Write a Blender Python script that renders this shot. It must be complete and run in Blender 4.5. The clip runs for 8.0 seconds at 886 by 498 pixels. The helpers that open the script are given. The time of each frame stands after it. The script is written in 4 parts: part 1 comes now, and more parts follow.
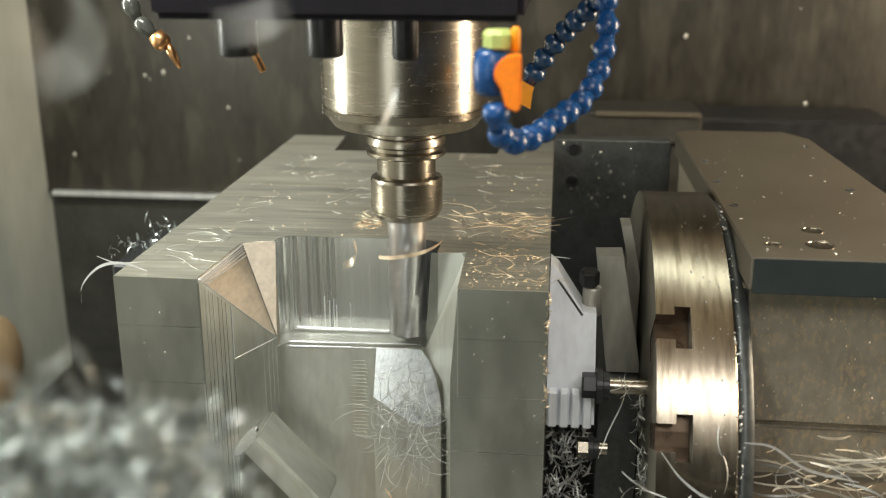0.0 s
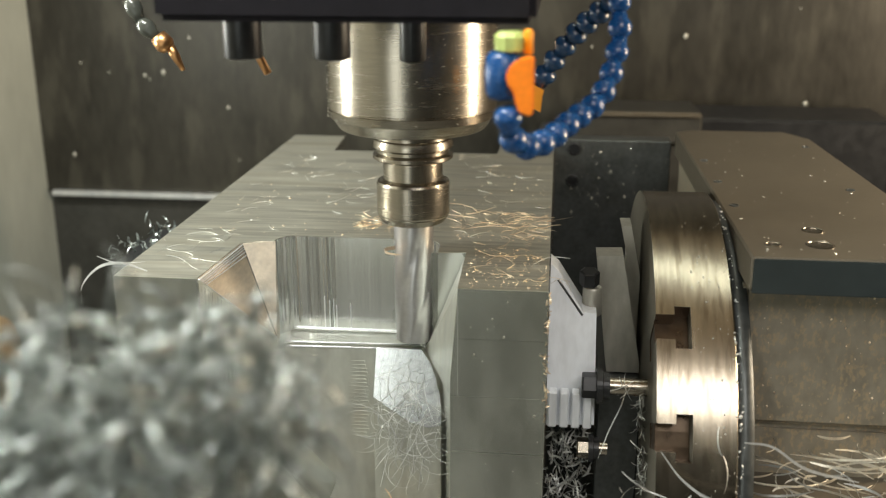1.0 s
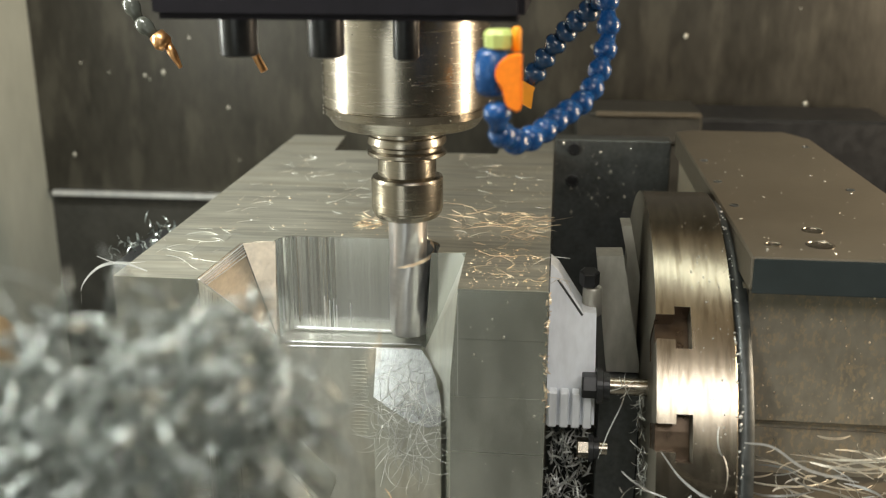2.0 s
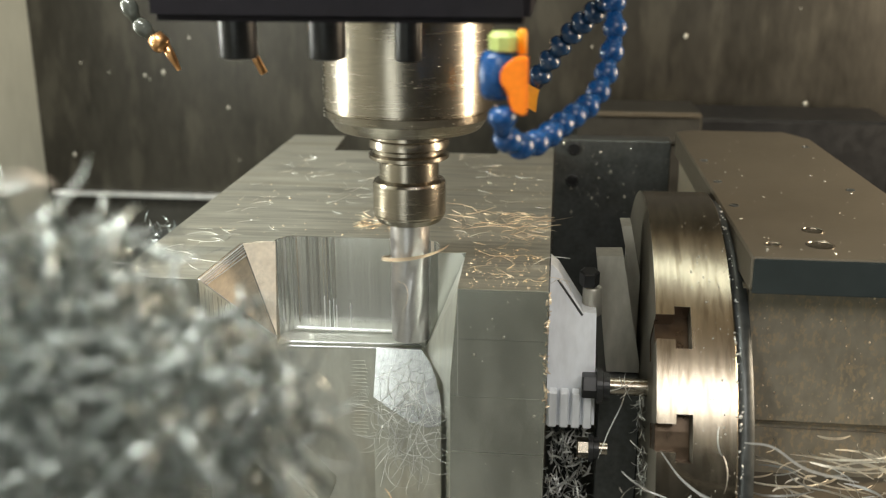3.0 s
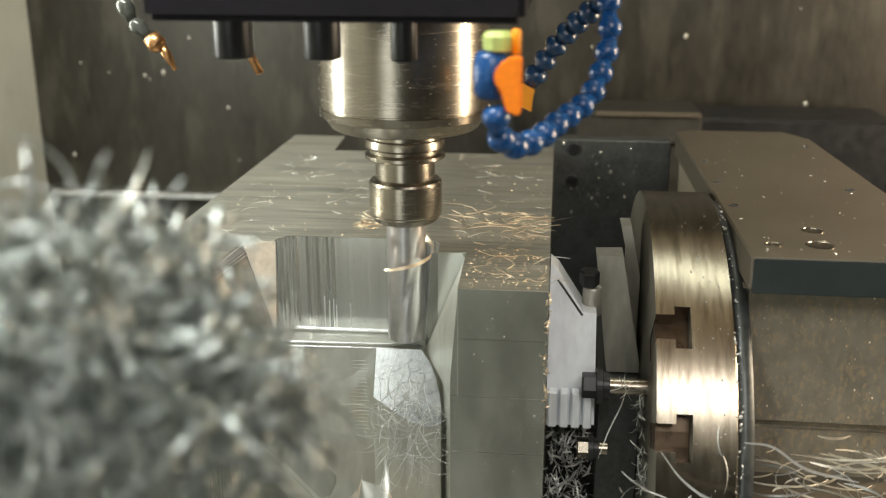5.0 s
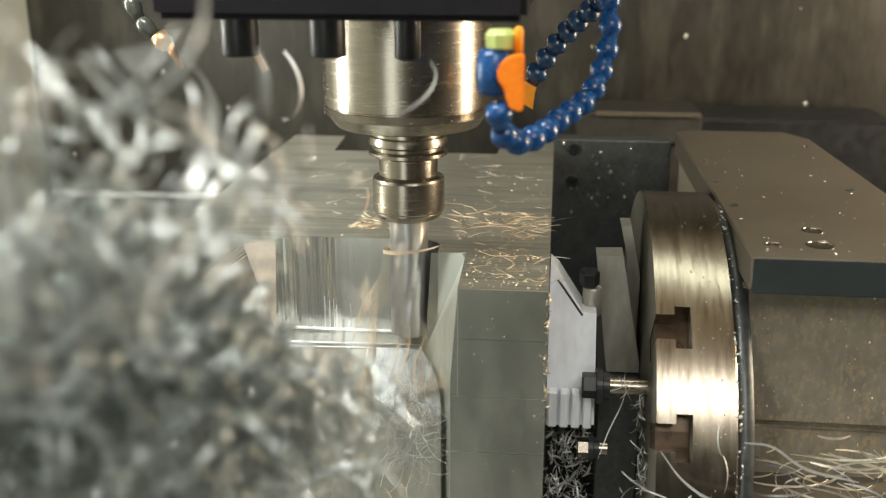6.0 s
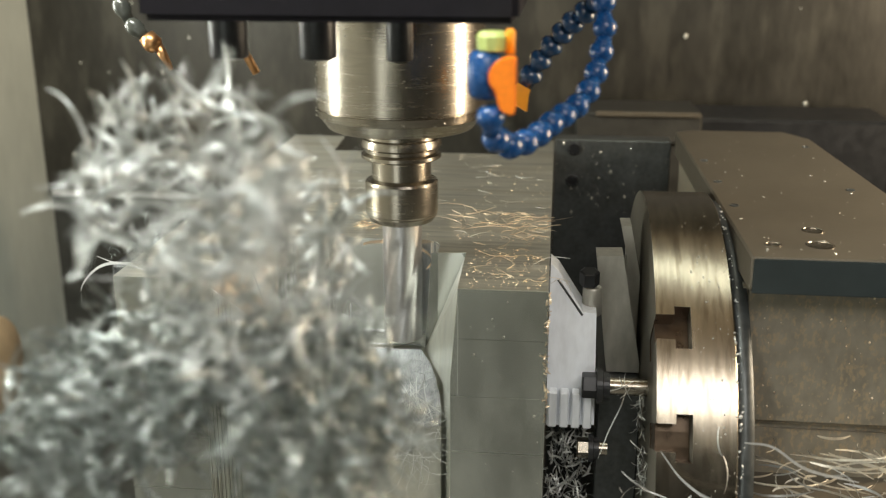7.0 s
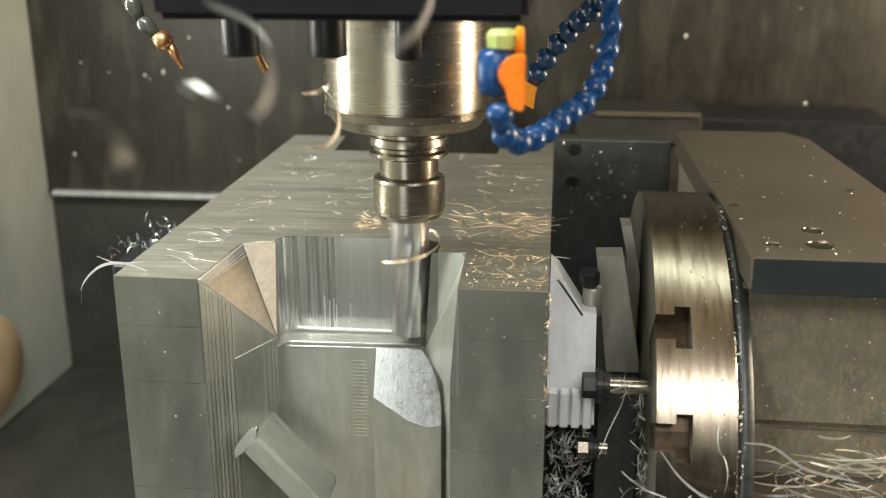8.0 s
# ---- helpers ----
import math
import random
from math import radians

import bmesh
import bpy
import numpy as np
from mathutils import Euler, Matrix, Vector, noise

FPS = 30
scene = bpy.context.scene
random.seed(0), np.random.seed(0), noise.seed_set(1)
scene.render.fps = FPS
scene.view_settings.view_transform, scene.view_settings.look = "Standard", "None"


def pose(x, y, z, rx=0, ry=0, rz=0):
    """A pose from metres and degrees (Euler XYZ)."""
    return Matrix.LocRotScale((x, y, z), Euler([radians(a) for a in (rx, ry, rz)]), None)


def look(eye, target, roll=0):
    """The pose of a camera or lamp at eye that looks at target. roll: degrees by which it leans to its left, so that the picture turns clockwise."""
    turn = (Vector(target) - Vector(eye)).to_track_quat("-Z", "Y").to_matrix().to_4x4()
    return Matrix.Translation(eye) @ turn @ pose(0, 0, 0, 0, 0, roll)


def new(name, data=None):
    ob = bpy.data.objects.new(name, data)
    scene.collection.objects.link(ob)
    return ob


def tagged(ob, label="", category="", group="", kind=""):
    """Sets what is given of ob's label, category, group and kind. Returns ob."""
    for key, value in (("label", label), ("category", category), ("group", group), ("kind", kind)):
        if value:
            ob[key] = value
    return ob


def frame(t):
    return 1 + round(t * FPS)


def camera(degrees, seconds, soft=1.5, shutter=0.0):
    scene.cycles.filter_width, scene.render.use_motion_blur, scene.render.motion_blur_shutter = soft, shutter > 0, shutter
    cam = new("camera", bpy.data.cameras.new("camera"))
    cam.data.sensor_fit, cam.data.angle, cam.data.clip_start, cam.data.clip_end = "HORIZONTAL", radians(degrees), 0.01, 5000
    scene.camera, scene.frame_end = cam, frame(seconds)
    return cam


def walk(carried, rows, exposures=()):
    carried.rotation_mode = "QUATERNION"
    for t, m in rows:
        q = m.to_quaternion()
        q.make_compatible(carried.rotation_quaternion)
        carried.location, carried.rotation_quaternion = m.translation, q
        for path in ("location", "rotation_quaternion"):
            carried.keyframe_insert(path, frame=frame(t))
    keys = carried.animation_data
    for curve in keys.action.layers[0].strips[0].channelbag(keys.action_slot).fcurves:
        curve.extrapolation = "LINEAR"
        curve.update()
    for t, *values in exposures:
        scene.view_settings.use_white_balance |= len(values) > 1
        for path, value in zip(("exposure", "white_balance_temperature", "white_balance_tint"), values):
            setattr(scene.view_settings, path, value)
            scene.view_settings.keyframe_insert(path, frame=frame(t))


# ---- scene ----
import math as m_

SECONDS = 8.0
EYE = Vector((0.1125, -0.805, 0.7517))
cam = camera(46.91, SECONDS, soft=1.2, shutter=0.5)
cam.data.dof.use_dof = True
cam.data.dof.focus_distance = 0.82
cam.data.dof.aperture_fstop = 5.8
walk(cam, [(0.0, look(EYE, (0.0073, 0.1436, 0.4533))), (SECONDS, look(EYE, (0.0073, 0.1436, 0.4533)))])

# ---- light: the enclosure's work lamps, an added low fill and a dim room ----
world = bpy.data.worlds.new("room_light")
scene.world = world
world.use_nodes = True
world.node_tree.nodes["Background"].inputs[0].default_value = (0.75, 0.85, 1.0, 1)
world.node_tree.nodes["Background"].inputs[1].default_value = 0.05


def lamp(name, eye, target, size, size_y, watts, colour):
    data = bpy.data.lights.new(name, "AREA")
    data.shape, data.size, data.size_y, data.energy, data.color = "RECTANGLE", size, size_y, watts, colour
    ob = new(name, data)
    ob.matrix_world = look(eye, target)
    return ob


WARM = (1.0, 0.80, 0.56)
COOL = (0.97, 1.0, 0.93)
LAMPS = [
    ("work_light", (1.055, 0.06, 0.74), (0.0, 0.0, 0.62), 0.08, 0.60, 13, WARM),
    ("strip_light", (-0.700, -0.05, 0.74), (0.0, 0.0, 0.62), 0.07, 0.60, 7, (0.98, 1.0, 0.90)),
    ("door_light", (0.44, -1.20, 1.42), (0.15, 0.0, 0.40), 0.56, 0.42, 7.2, (1.0, 0.96, 0.91)),
    ("roof_light", (-0.38, -0.42, 1.55), (-0.10, 0.1, 0.40), 0.6, 0.16, 19.5, COOL),
    # fill added to brighten the block's front faces; no lamp is known there
    ("low_fill", (-0.28, -1.31, 0.52), (-0.12, 0.0, 0.40), 0.36, 0.66, 1.7, (0.95, 1.0, 0.93)),
    ("ceiling_strip", (0.36, 0.15, 1.555), (0.355, 0.145, 0.40), 0.60, 0.13, 1.7, (0.94, 1.0, 0.86)),
]
for row in LAMPS:
    lamp(*row)
scene.view_settings.exposure = 0.22


# ---- materials ----
def material(name, colour, rough=0.5, metal=0.0, scale=60.0, vary=0.25, stretch=(1, 1, 1), bump=0.0,
             fine=4.0, rough_vary=0.15, spots=0.0, spot_colour=(0.5, 0.45, 0.35), spot_scale=90.0, per_piece=0.0, hard=0.18):
    """Two scales of noise over one base colour; stretch draws the grain out along an axis."""
    mat = bpy.data.materials.new(name)
    mat.use_nodes = True
    t = mat.node_tree
    n, l = t.nodes, t.links
    b = n["Principled BSDF"]
    b.inputs["Metallic"].default_value = metal
    co = n.new("ShaderNodeTexCoord")
    mp = n.new("ShaderNodeMapping")
    mp.inputs["Scale"].default_value = stretch
    l.new(co.outputs["Object"], mp.inputs["Vector"])
    big, small = n.new("ShaderNodeTexNoise"), n.new("ShaderNodeTexNoise")
    big.inputs["Scale"].default_value, small.inputs["Scale"].default_value = scale, scale * fine
    big.inputs["Detail"].default_value, small.inputs["Detail"].default_value = 4, 3
    for tex in (big, small):
        l.new(mp.outputs[0], tex.inputs["Vector"])
    mix = n.new("ShaderNodeMix")
    mix.data_type = "FLOAT"
    mix.inputs[0].default_value = 0.45
    l.new(big.outputs[0], mix.inputs[2])
    l.new(small.outputs[0], mix.inputs[3])
    ramp = n.new("ShaderNodeValToRGB")
    c = Vector(colour)
    ramp.color_ramp.elements[0].position, ramp.color_ramp.elements[1].position = 0.5 - hard, 0.5 + hard
    ramp.color_ramp.elements[0].color = (*(c * (1 - vary)), 1)
    ramp.color_ramp.elements[1].color = (*[min(1, v) for v in c * (1 + vary)], 1)
    l.new(mix.outputs[0], ramp.inputs[0])
    out = ramp.outputs[0]
    if spots:
        sp = n.new("ShaderNodeTexNoise")
        sp.inputs["Scale"].default_value, sp.inputs["Detail"].default_value = spot_scale, 6
        l.new(mp.outputs[0], sp.inputs["Vector"])
        cut = n.new("ShaderNodeMapRange")
        cut.inputs[1].default_value, cut.inputs[2].default_value = 0.52, 0.66
        cut.inputs[4].default_value = spots
        l.new(sp.outputs[0], cut.inputs[0])
        mc = n.new("ShaderNodeMix")
        mc.data_type = "RGBA"
        l.new(cut.outputs[0], mc.inputs[0])
        l.new(out, mc.inputs[6])
        mc.inputs[7].default_value = (*spot_colour, 1)
        out = mc.outputs[2]
    if per_piece:
        oi = n.new("ShaderNodeNewGeometry")
        hv = n.new("ShaderNodeHueSaturation")
        mr = n.new("ShaderNodeMapRange")
        mr.inputs[3].default_value, mr.inputs[4].default_value = 1 - per_piece, 1 + per_piece
        l.new(oi.outputs["Random Per Island"], mr.inputs[0])
        l.new(mr.outputs[0], hv.inputs["Value"])
        l.new(out, hv.inputs["Color"])
        out = hv.outputs[0]
    l.new(out, b.inputs["Base Color"])
    rr = n.new("ShaderNodeMapRange")
    rr.inputs[3].default_value, rr.inputs[4].default_value = max(0.03, rough - rough_vary), min(1, rough + rough_vary)
    l.new(mix.outputs[0], rr.inputs[0])
    l.new(rr.outputs[0], b.inputs["Roughness"])
    if bump:
        bp = n.new("ShaderNodeBump")
        bp.inputs["Strength"].default_value, bp.inputs["Distance"].default_value = 1.0, bump
        l.new(mix.outputs[0], bp.inputs["Height"])
        l.new(bp.outputs[0], b.inputs["Normal"])
    return mat


ALU_TOP = material("milled_aluminium", (0.54, 0.53, 0.46), 0.40, 0.8, 30, 0.32, (0.12, 1.6, 1), 0.0003, 4, 0.16, 0.6, (0.30, 0.27, 0.20), 30, hard=0.14)
ALU_SIDE = material("finished_aluminium", (0.475, 0.49, 0.455), 0.25, 0.95, 20, 0.20, (1, 1, 0.4), 0.00003, 2, 0.05, 0.6, (0.30, 0.31, 0.28), 30)
ALU_FACET = material("etched_aluminium", (0.27, 0.285, 0.29), 0.34, 0.9, 420, 0.45, (1, 0.3, 0.3), 0.0004, 4, 0.18, 0.45, (0.36, 0.37, 0.37), 300)
ALU_LOW = material("roughed_aluminium", (0.60, 0.61, 0.56), 0.43, 0.85, 22, 0.16, (1, 1, 0.35), 0.00012, 6, 0.10, 0.25, (0.42, 0.36, 0.27), 40)
ALU_WALL = material("polished_aluminium", (0.70, 0.715, 0.70), 0.17, 0.92, 60, 0.10, (2.2, 2.2, 0.02), 0.00002, 3, 0.06)
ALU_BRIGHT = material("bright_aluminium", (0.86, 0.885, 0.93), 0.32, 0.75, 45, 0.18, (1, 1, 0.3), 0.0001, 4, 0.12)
# Tan base and spots imitate the warm reflection on the pocket slope.
ALU_SLOPE = material("warm_reflection_aluminium", (0.58, 0.515, 0.425), 0.60, 0.9, 70, 0.16, (1, 0.4, 1), 0.0003, 4, 0.12, 0.35, (0.46, 0.38, 0.29), 60)
# Bluish-white base stands in for lamp light mirrored by the jaw and teeth.
JAW = material("lit_jaw_aluminium", (0.82, 0.85, 0.90), 0.5, 0.25, 45, 0.10, (1, 1, 0.3), 0.0001, 4, 0.12)
PLATE = material("ground_steel_plate", (0.44, 0.43, 0.38), 0.42, 0.6, 40, 0.16, (1, 1, 0.4), 0.0001, 4, 0.12, 0.3, (0.24, 0.23, 0.19), 50)
STEEL = material("turned_steel", (0.38, 0.345, 0.29), 0.26, 1.0, 40, 0.12, (0.5, 0.5, 5), 0.00002, 4, 0.06, 0.25, (0.33, 0.29, 0.235), 14)
STEEL_DARK = material("black_oxide_steel", (0.068, 0.074, 0.074), 0.36, 0.4, 50, 0.30, (1, 1, 1), 0.0001, 4, 0.15, 0.18, (0.10, 0.10, 0.09), 120)
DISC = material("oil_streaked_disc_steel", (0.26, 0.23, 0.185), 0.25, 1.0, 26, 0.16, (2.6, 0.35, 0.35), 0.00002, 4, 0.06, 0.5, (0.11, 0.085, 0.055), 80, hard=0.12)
# Left face and slots: light and shade on the disc's steel set as colours.
DISC_FACE = material("toned_disc_face", (0.15, 0.138, 0.112), 0.42, 0.5, 40, 0.25, (1, 1, 1), 0.0001)
SLOT_SHADE = material("shaded_slot_steel", (0.075, 0.052, 0.034), 0.30, 0.7, 40, 0.3, (1, 1, 1), 0.0001)
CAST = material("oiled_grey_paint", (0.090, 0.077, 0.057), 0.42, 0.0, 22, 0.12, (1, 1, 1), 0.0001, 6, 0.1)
# Base lightened to carry the light on the table's front; spots are rust.
CAST_FRONT = material("rust_stained_lit_grey_paint", (0.235, 0.212, 0.165), 0.36, 0.0, 24, 0.25, (1, 1, 0.6), 0.0002, 5, 0.12, 0.6, (0.40, 0.30, 0.18), 300)
HEAD = material("dark_painted_head", (0.010, 0.009, 0.012), 0.7, 0.0, 30, 0.2, (1, 1, 1), 0.0001)
HEAD.node_tree.nodes["Principled BSDF"].inputs["Specular IOR Level"].default_value = 0.15
RUBBER = material("black_bolt_steel", (0.020, 0.021, 0.023), 0.38, 0.3, 60, 0.3, (1, 1, 1), 0.0001)
BLUE = material("blue_plastic", (0.006, 0.052, 0.175), 0.26, 0.0, 140, 0.22, (1, 1, 1), 0.0003, 4, 0.14)
BLUE_DARK = material("dark_blue_plastic", (0.010, 0.035, 0.085), 0.25, 0.0, 60, 0.15, (1, 1, 1), 0.0, 4, 0.08)
ORANGE = material("orange_plastic", (0.92, 0.22, 0.002), 0.5, 0.0, 90, 0.14, (1, 1, 1), 0.0002)
AMBER = material("amber_plastic", (0.85, 0.30, 0.001), 0.6, 0.0, 50, 0.08)
GREEN = material("pale_green_plastic", (0.42, 0.50, 0.16), 0.35, 0.0, 50, 0.15)
COPPER = material("copper_pipe", (0.50, 0.27, 0.12), 0.34, 1.0, 60, 0.15)
CLEAR = material("frosted_clear_plastic", (0.055, 0.058, 0.05), 0.2, 0.0, 50, 0.2)
BACK = material("stained_stainless_sheet", (0.030, 0.0272, 0.0208), 0.38, 0.25, 9, 0.38, (1.6, 1, 0.55), 0.0007, 7, 0.16, 0.4, (0.085, 0.078, 0.060), 17)
SIDE = material("grey_green_sheet_paint", (0.46, 0.475, 0.42), 0.5, 0.0, 6, 0.10, (1, 1, 0.5), 0.0002, 7, 0.1)
DARK = material("oily_dark_casting", (0.038, 0.037, 0.032), 0.45, 0.1, 18, 0.35, (1, 1, 1), 0.0004, 5, 0.15)
CHIP = material("bright_chip", (0.60, 0.61, 0.60), 0.45, 0.6, 200, 0.12, (1, 1, 1), 0.0, 4, 0.1, per_piece=0.25)
# The same chip metal with warm lamp light put into its colour.
CHIP_WARM = material("warm_lit_chip", (0.86, 0.70, 0.52), 0.34, 0.6, 200, 0.15, (1, 1, 1), 0.0, 4, 0.1, per_piece=0.25)
CHIP_STRAW = material("straw_chip", (0.80, 0.75, 0.64), 0.36, 0.6, 200, 0.12, (1, 1, 1), 0.0, 4, 0.1, per_piece=0.3)
CHIP_DULL = material("dull_wet_chip", (0.29, 0.32, 0.31), 0.28, 0.8, 200, 0.15, (1, 1, 1), 0.0, 4, 0.12, per_piece=0.45)
CUTTER = material("bright_carbide", (0.60, 0.595, 0.61), 0.34, 0.95, 60, 0.08)
# Blue-grey of the cover's front edge, with its shade painted in.
TEAL = material("shaded_blue_grey_paint", (0.030, 0.039, 0.040), 0.4, 0.0, 20, 0.12)
CHIP_MID = material("pale_chip", (0.41, 0.435, 0.425), 0.30, 0.75, 200, 0.15, (1, 1, 1), 0.0, 4, 0.1, per_piece=0.4)
WATER = material("coolant_drop", (0.8, 0.78, 0.7), 0.08, 0.6, 50, 0.1)


# ---- building helpers ----
def empty(name, at=(0, 0, 0)):
    ob = new(name)
    ob.location = at
    return ob


def link(name, bm, mat, parent=None, smooth=False):
    me = bpy.data.meshes.new(name)
    bm.to_mesh(me)
    bm.free()
    me.materials.append(mat)
    for p in me.polygons:
        p.use_smooth = smooth
    ob = new(name, me)
    if parent is not None:
        ob.parent = parent
    return ob


def part(name, bm, mat, parent, label="", smooth=False):
    ob = link(name, bm, mat, parent, smooth)
    return tagged(ob, label) if label else ob


def box(bm, lo, hi, bevel=0.0, seg=1):
    made = bmesh.ops.create_cube(bm, size=1)["verts"]
    lo, hi = Vector(lo), Vector(hi)
    for v in made:
        v.co = Vector([a + (b - a) * (c + 0.5) for a, b, c in zip(lo, hi, v.co)])
    if bevel:
        bmesh.ops.bevel(bm, geom=list({e for v in made for e in v.link_edges}), offset=bevel, segments=seg, affect="EDGES", clamp_overlap=True)
    return bm


def boxed(lo, hi, bevel=0.001, seg=1):
    return box(bmesh.new(), lo, hi, bevel, seg)


def lathe(bm, profile, at=(0, 0, 0), axis=None, steps=48, cap=True):
    """A turned body: profile of (radius, height) pairs round the axis matrix (default: upright)."""
    base = Matrix.Translation(at) @ (axis if axis is not None else Matrix())
    rings = []
    for r, h in profile:
        rings.append([bm.verts.new(base @ Vector((r * m_.cos(2 * m_.pi * i / steps), r * m_.sin(2 * m_.pi * i / steps), h))) for i in range(steps)])
    for a, b in zip(rings, rings[1:]):
        for i in range(steps):
            j = (i + 1) % steps
            bm.faces.new((a[i], a[j], b[j], b[i]))
    if cap:
        bm.faces.new(rings[0][::-1])
        bm.faces.new(rings[-1])
    bmesh.ops.recalc_face_normals(bm, faces=bm.faces)
    return bm


def along(d):
    return Vector(d).to_track_quat("Z", "Y").to_matrix().to_4x4()


def prism(bm, outline, z0, z1, frame_m=None):
    """Extrudes a plan outline from z0 to z1."""
    f = frame_m if frame_m is not None else Matrix()
    lo = [bm.verts.new(f @ Vector((x, y, z0))) for x, y in outline]
    hi = [bm.verts.new(f @ Vector((x, y, z1))) for x, y in outline]
    k = len(outline)
    for i in range(k):
        j = (i + 1) % k
        bm.faces.new((lo[i], lo[j], hi[j], hi[i]))
    bm.faces.new(lo[::-1])
    bm.faces.new(hi)
    bmesh.ops.recalc_face_normals(bm, faces=bm.faces)
    return bm


def sharp(ob, degrees=35):
    """Smooth shading with edges kept where faces meet at more than that angle."""
    me = ob.data
    for p in me.polygons:
        p.use_smooth = True
    bm = bmesh.new()
    bm.from_mesh(me)
    for e in bm.edges:
        if len(e.link_faces) == 2 and e.calc_face_angle(0) > radians(degrees):
            e.smooth = False
    bm.to_mesh(me)
    bm.free()
    return ob


def ribbon(verts, faces, at, turn, radius, arc, width, pitch, segs=14, twist=0.0, wave=0.0):
    """One curled shaving: a strip bent round an arc, drawn out along its axis and tapered at both ends."""
    first = len(verts)
    for i in range(segs + 1):
        u = i / segs
        a = arc * (u - 0.5)
        r = radius * (1 + 0.25 * u + wave * m_.sin(5 * u + radius * 900))
        w = width * (0.25 + 0.75 * m_.sin(m_.pi * min(1, max(0, u * 0.94 + 0.03))) ** 0.6) / 2
        tw = twist * (u - 0.5)
        c = Vector((r * m_.sin(a), r * (1 - m_.cos(a)), pitch * (u - 0.5)))
        n_ = Vector((m_.sin(a) * m_.sin(tw), -m_.cos(a) * m_.sin(tw), m_.cos(tw)))
        for s in (-w, w):
            verts.append(at + turn @ (c + n_ * s))
    for i in range(segs):
        k = first + 2 * i
        faces.append((k, k + 1, k + 3, k + 2))


def curl(verts, faces, at, turn, radius, arc, width, pitch, segs=14, sides=5):
    """One thick curled shaving with a rounded section, tapered at both ends."""
    first = len(verts)
    for i in range(segs + 1):
        u = i / segs
        a = arc * (u - 0.5)
        r = radius * (1 + 0.3 * u)
        w = width * (0.15 + 0.85 * m_.sin(m_.pi * u) ** 0.5) / 2
        c = Vector((r * m_.sin(a), r * (1 - m_.cos(a)), pitch * (u - 0.5)))
        inward = Vector((-m_.sin(a), m_.cos(a), 0))
        for k in range(sides):
            b = 2 * m_.pi * k / sides
            verts.append(at + turn @ (c + inward * (0.55 * w * m_.cos(b)) + Vector((0, 0, w * m_.sin(b)))))
    for i in range(segs):
        for k in range(sides):
            p, q = first + i * sides + k, first + i * sides + (k + 1) % sides
            faces.append((p, q, q + sides, p + sides))


def strip_mesh(name, verts, faces, mat, smooth=True):
    me = bpy.data.meshes.new(name)
    me.from_pydata([tuple(v) for v in verts], [], faces)
    me.materials.append(mat)
    for p in me.polygons:
        p.use_smooth = smooth
    return me


def any_turn(rng):
    return Euler((rng.uniform(0, 6.28), rng.uniform(0, 6.28), rng.uniform(0, 6.28))).to_matrix()


# ---- enclosure ----
def structure(name, bm, mat, label="", category=""):
    return tagged(link(name, bm, mat), label, category, kind="structure")


BACK_Y, LEFT_X = 0.80, -0.742
structure("wall_north", boxed((LEFT_X, BACK_Y, 0.325), (1.10, BACK_Y + 0.03, 1.6), 0.001), BACK, "coolant-stained brown stainless back wall of the machine", "wall")
structure("wall_north_lower", boxed((LEFT_X, BACK_Y + 0.01, 0.0), (1.10, BACK_Y + 0.04, 0.322), 0.001), DARK, "dark oily lower panel of the back wall", "wall")
structure("trim", boxed((LEFT_X + 0.012, BACK_Y - 0.012, 0.3225), (0.1, BACK_Y - 0.0005, 0.331), 0.001), ALU_BRIGHT, "bright folded sheet edge along the back wall", "trim")
structure("wall_west", boxed((LEFT_X - 0.03, -1.4, 0.0), (LEFT_X, BACK_Y + 0.04, 1.6), 0.001), SIDE, "grey green painted sheet side wall of the machine", "wall")
# Unseen wall, darkened so that the spindle nose mirrors darkness.
structure("wall_east", boxed((1.10, -1.4, 0.0), (1.13, BACK_Y + 0.04, 1.6), 0.001), DARK, "unseen side wall kept dark for the spindle's reflection", "wall")
structure("wall_south", boxed((LEFT_X, -1.43, 0.0), (1.10, -1.4, 1.6), 0.001), SIDE, "grey painted inside of the machine door", "wall")
# Unseen pane, sized for the dark reflections on block and spindle.
GLASS = material("dark_window_glass", (0.02, 0.022, 0.02), 0.12, 0.0, 10, 0.2)
structure("window_1", boxed((-0.18, -1.398, 0.10), (1.05, -1.390, 0.90), 0.002), GLASS, "dark unseen pane in the door, added for reflections", "window")
# Paler floor added out of view for the block's front faces to mirror.
PAN = material("pale_bounce_floor", (0.155, 0.155, 0.145), 0.5, 0.3, 9, 0.3, (1, 1, 1), 0.0003, 6, 0.15)
structure("floor_front", boxed((LEFT_X, -1.40, 0.002), (1.10, -0.20, 0.006), 0.001), PAN, "pale unseen floor added to brighten the block's fronts", "floor")
structure("floor", boxed((LEFT_X - 0.03, -1.43, -0.03), (1.13, BACK_Y + 0.04, 0.0), 0.0), DARK, "oily dark chip pan under the work", "floor")
# Unseen roof; its tan is chosen for what the faceplate's rim mirrors.
ROOF = material("tan_reflection_paint", (0.42, 0.34, 0.23), 0.5, 0.0, 8, 0.15)
structure("ceiling", boxed((LEFT_X - 0.03, -1.43, 1.6), (1.13, BACK_Y + 0.04, 1.63), 0.0), ROOF, "unseen roof, tan for the brown reflection on the faceplate", "ceiling")


# Made-up tan disc in place of a soft warm reflection on the wall.
SPOT_TAN = material("tan_spot_colour", (0.62, 0.44, 0.26), 0.5, 0.0, 20, 0.12)
spot_disc = tagged(empty("warm_spot_disc", (LEFT_X, 0.560, 0.106)), "round tan disc added for a warm spot of reflected light", "cover")
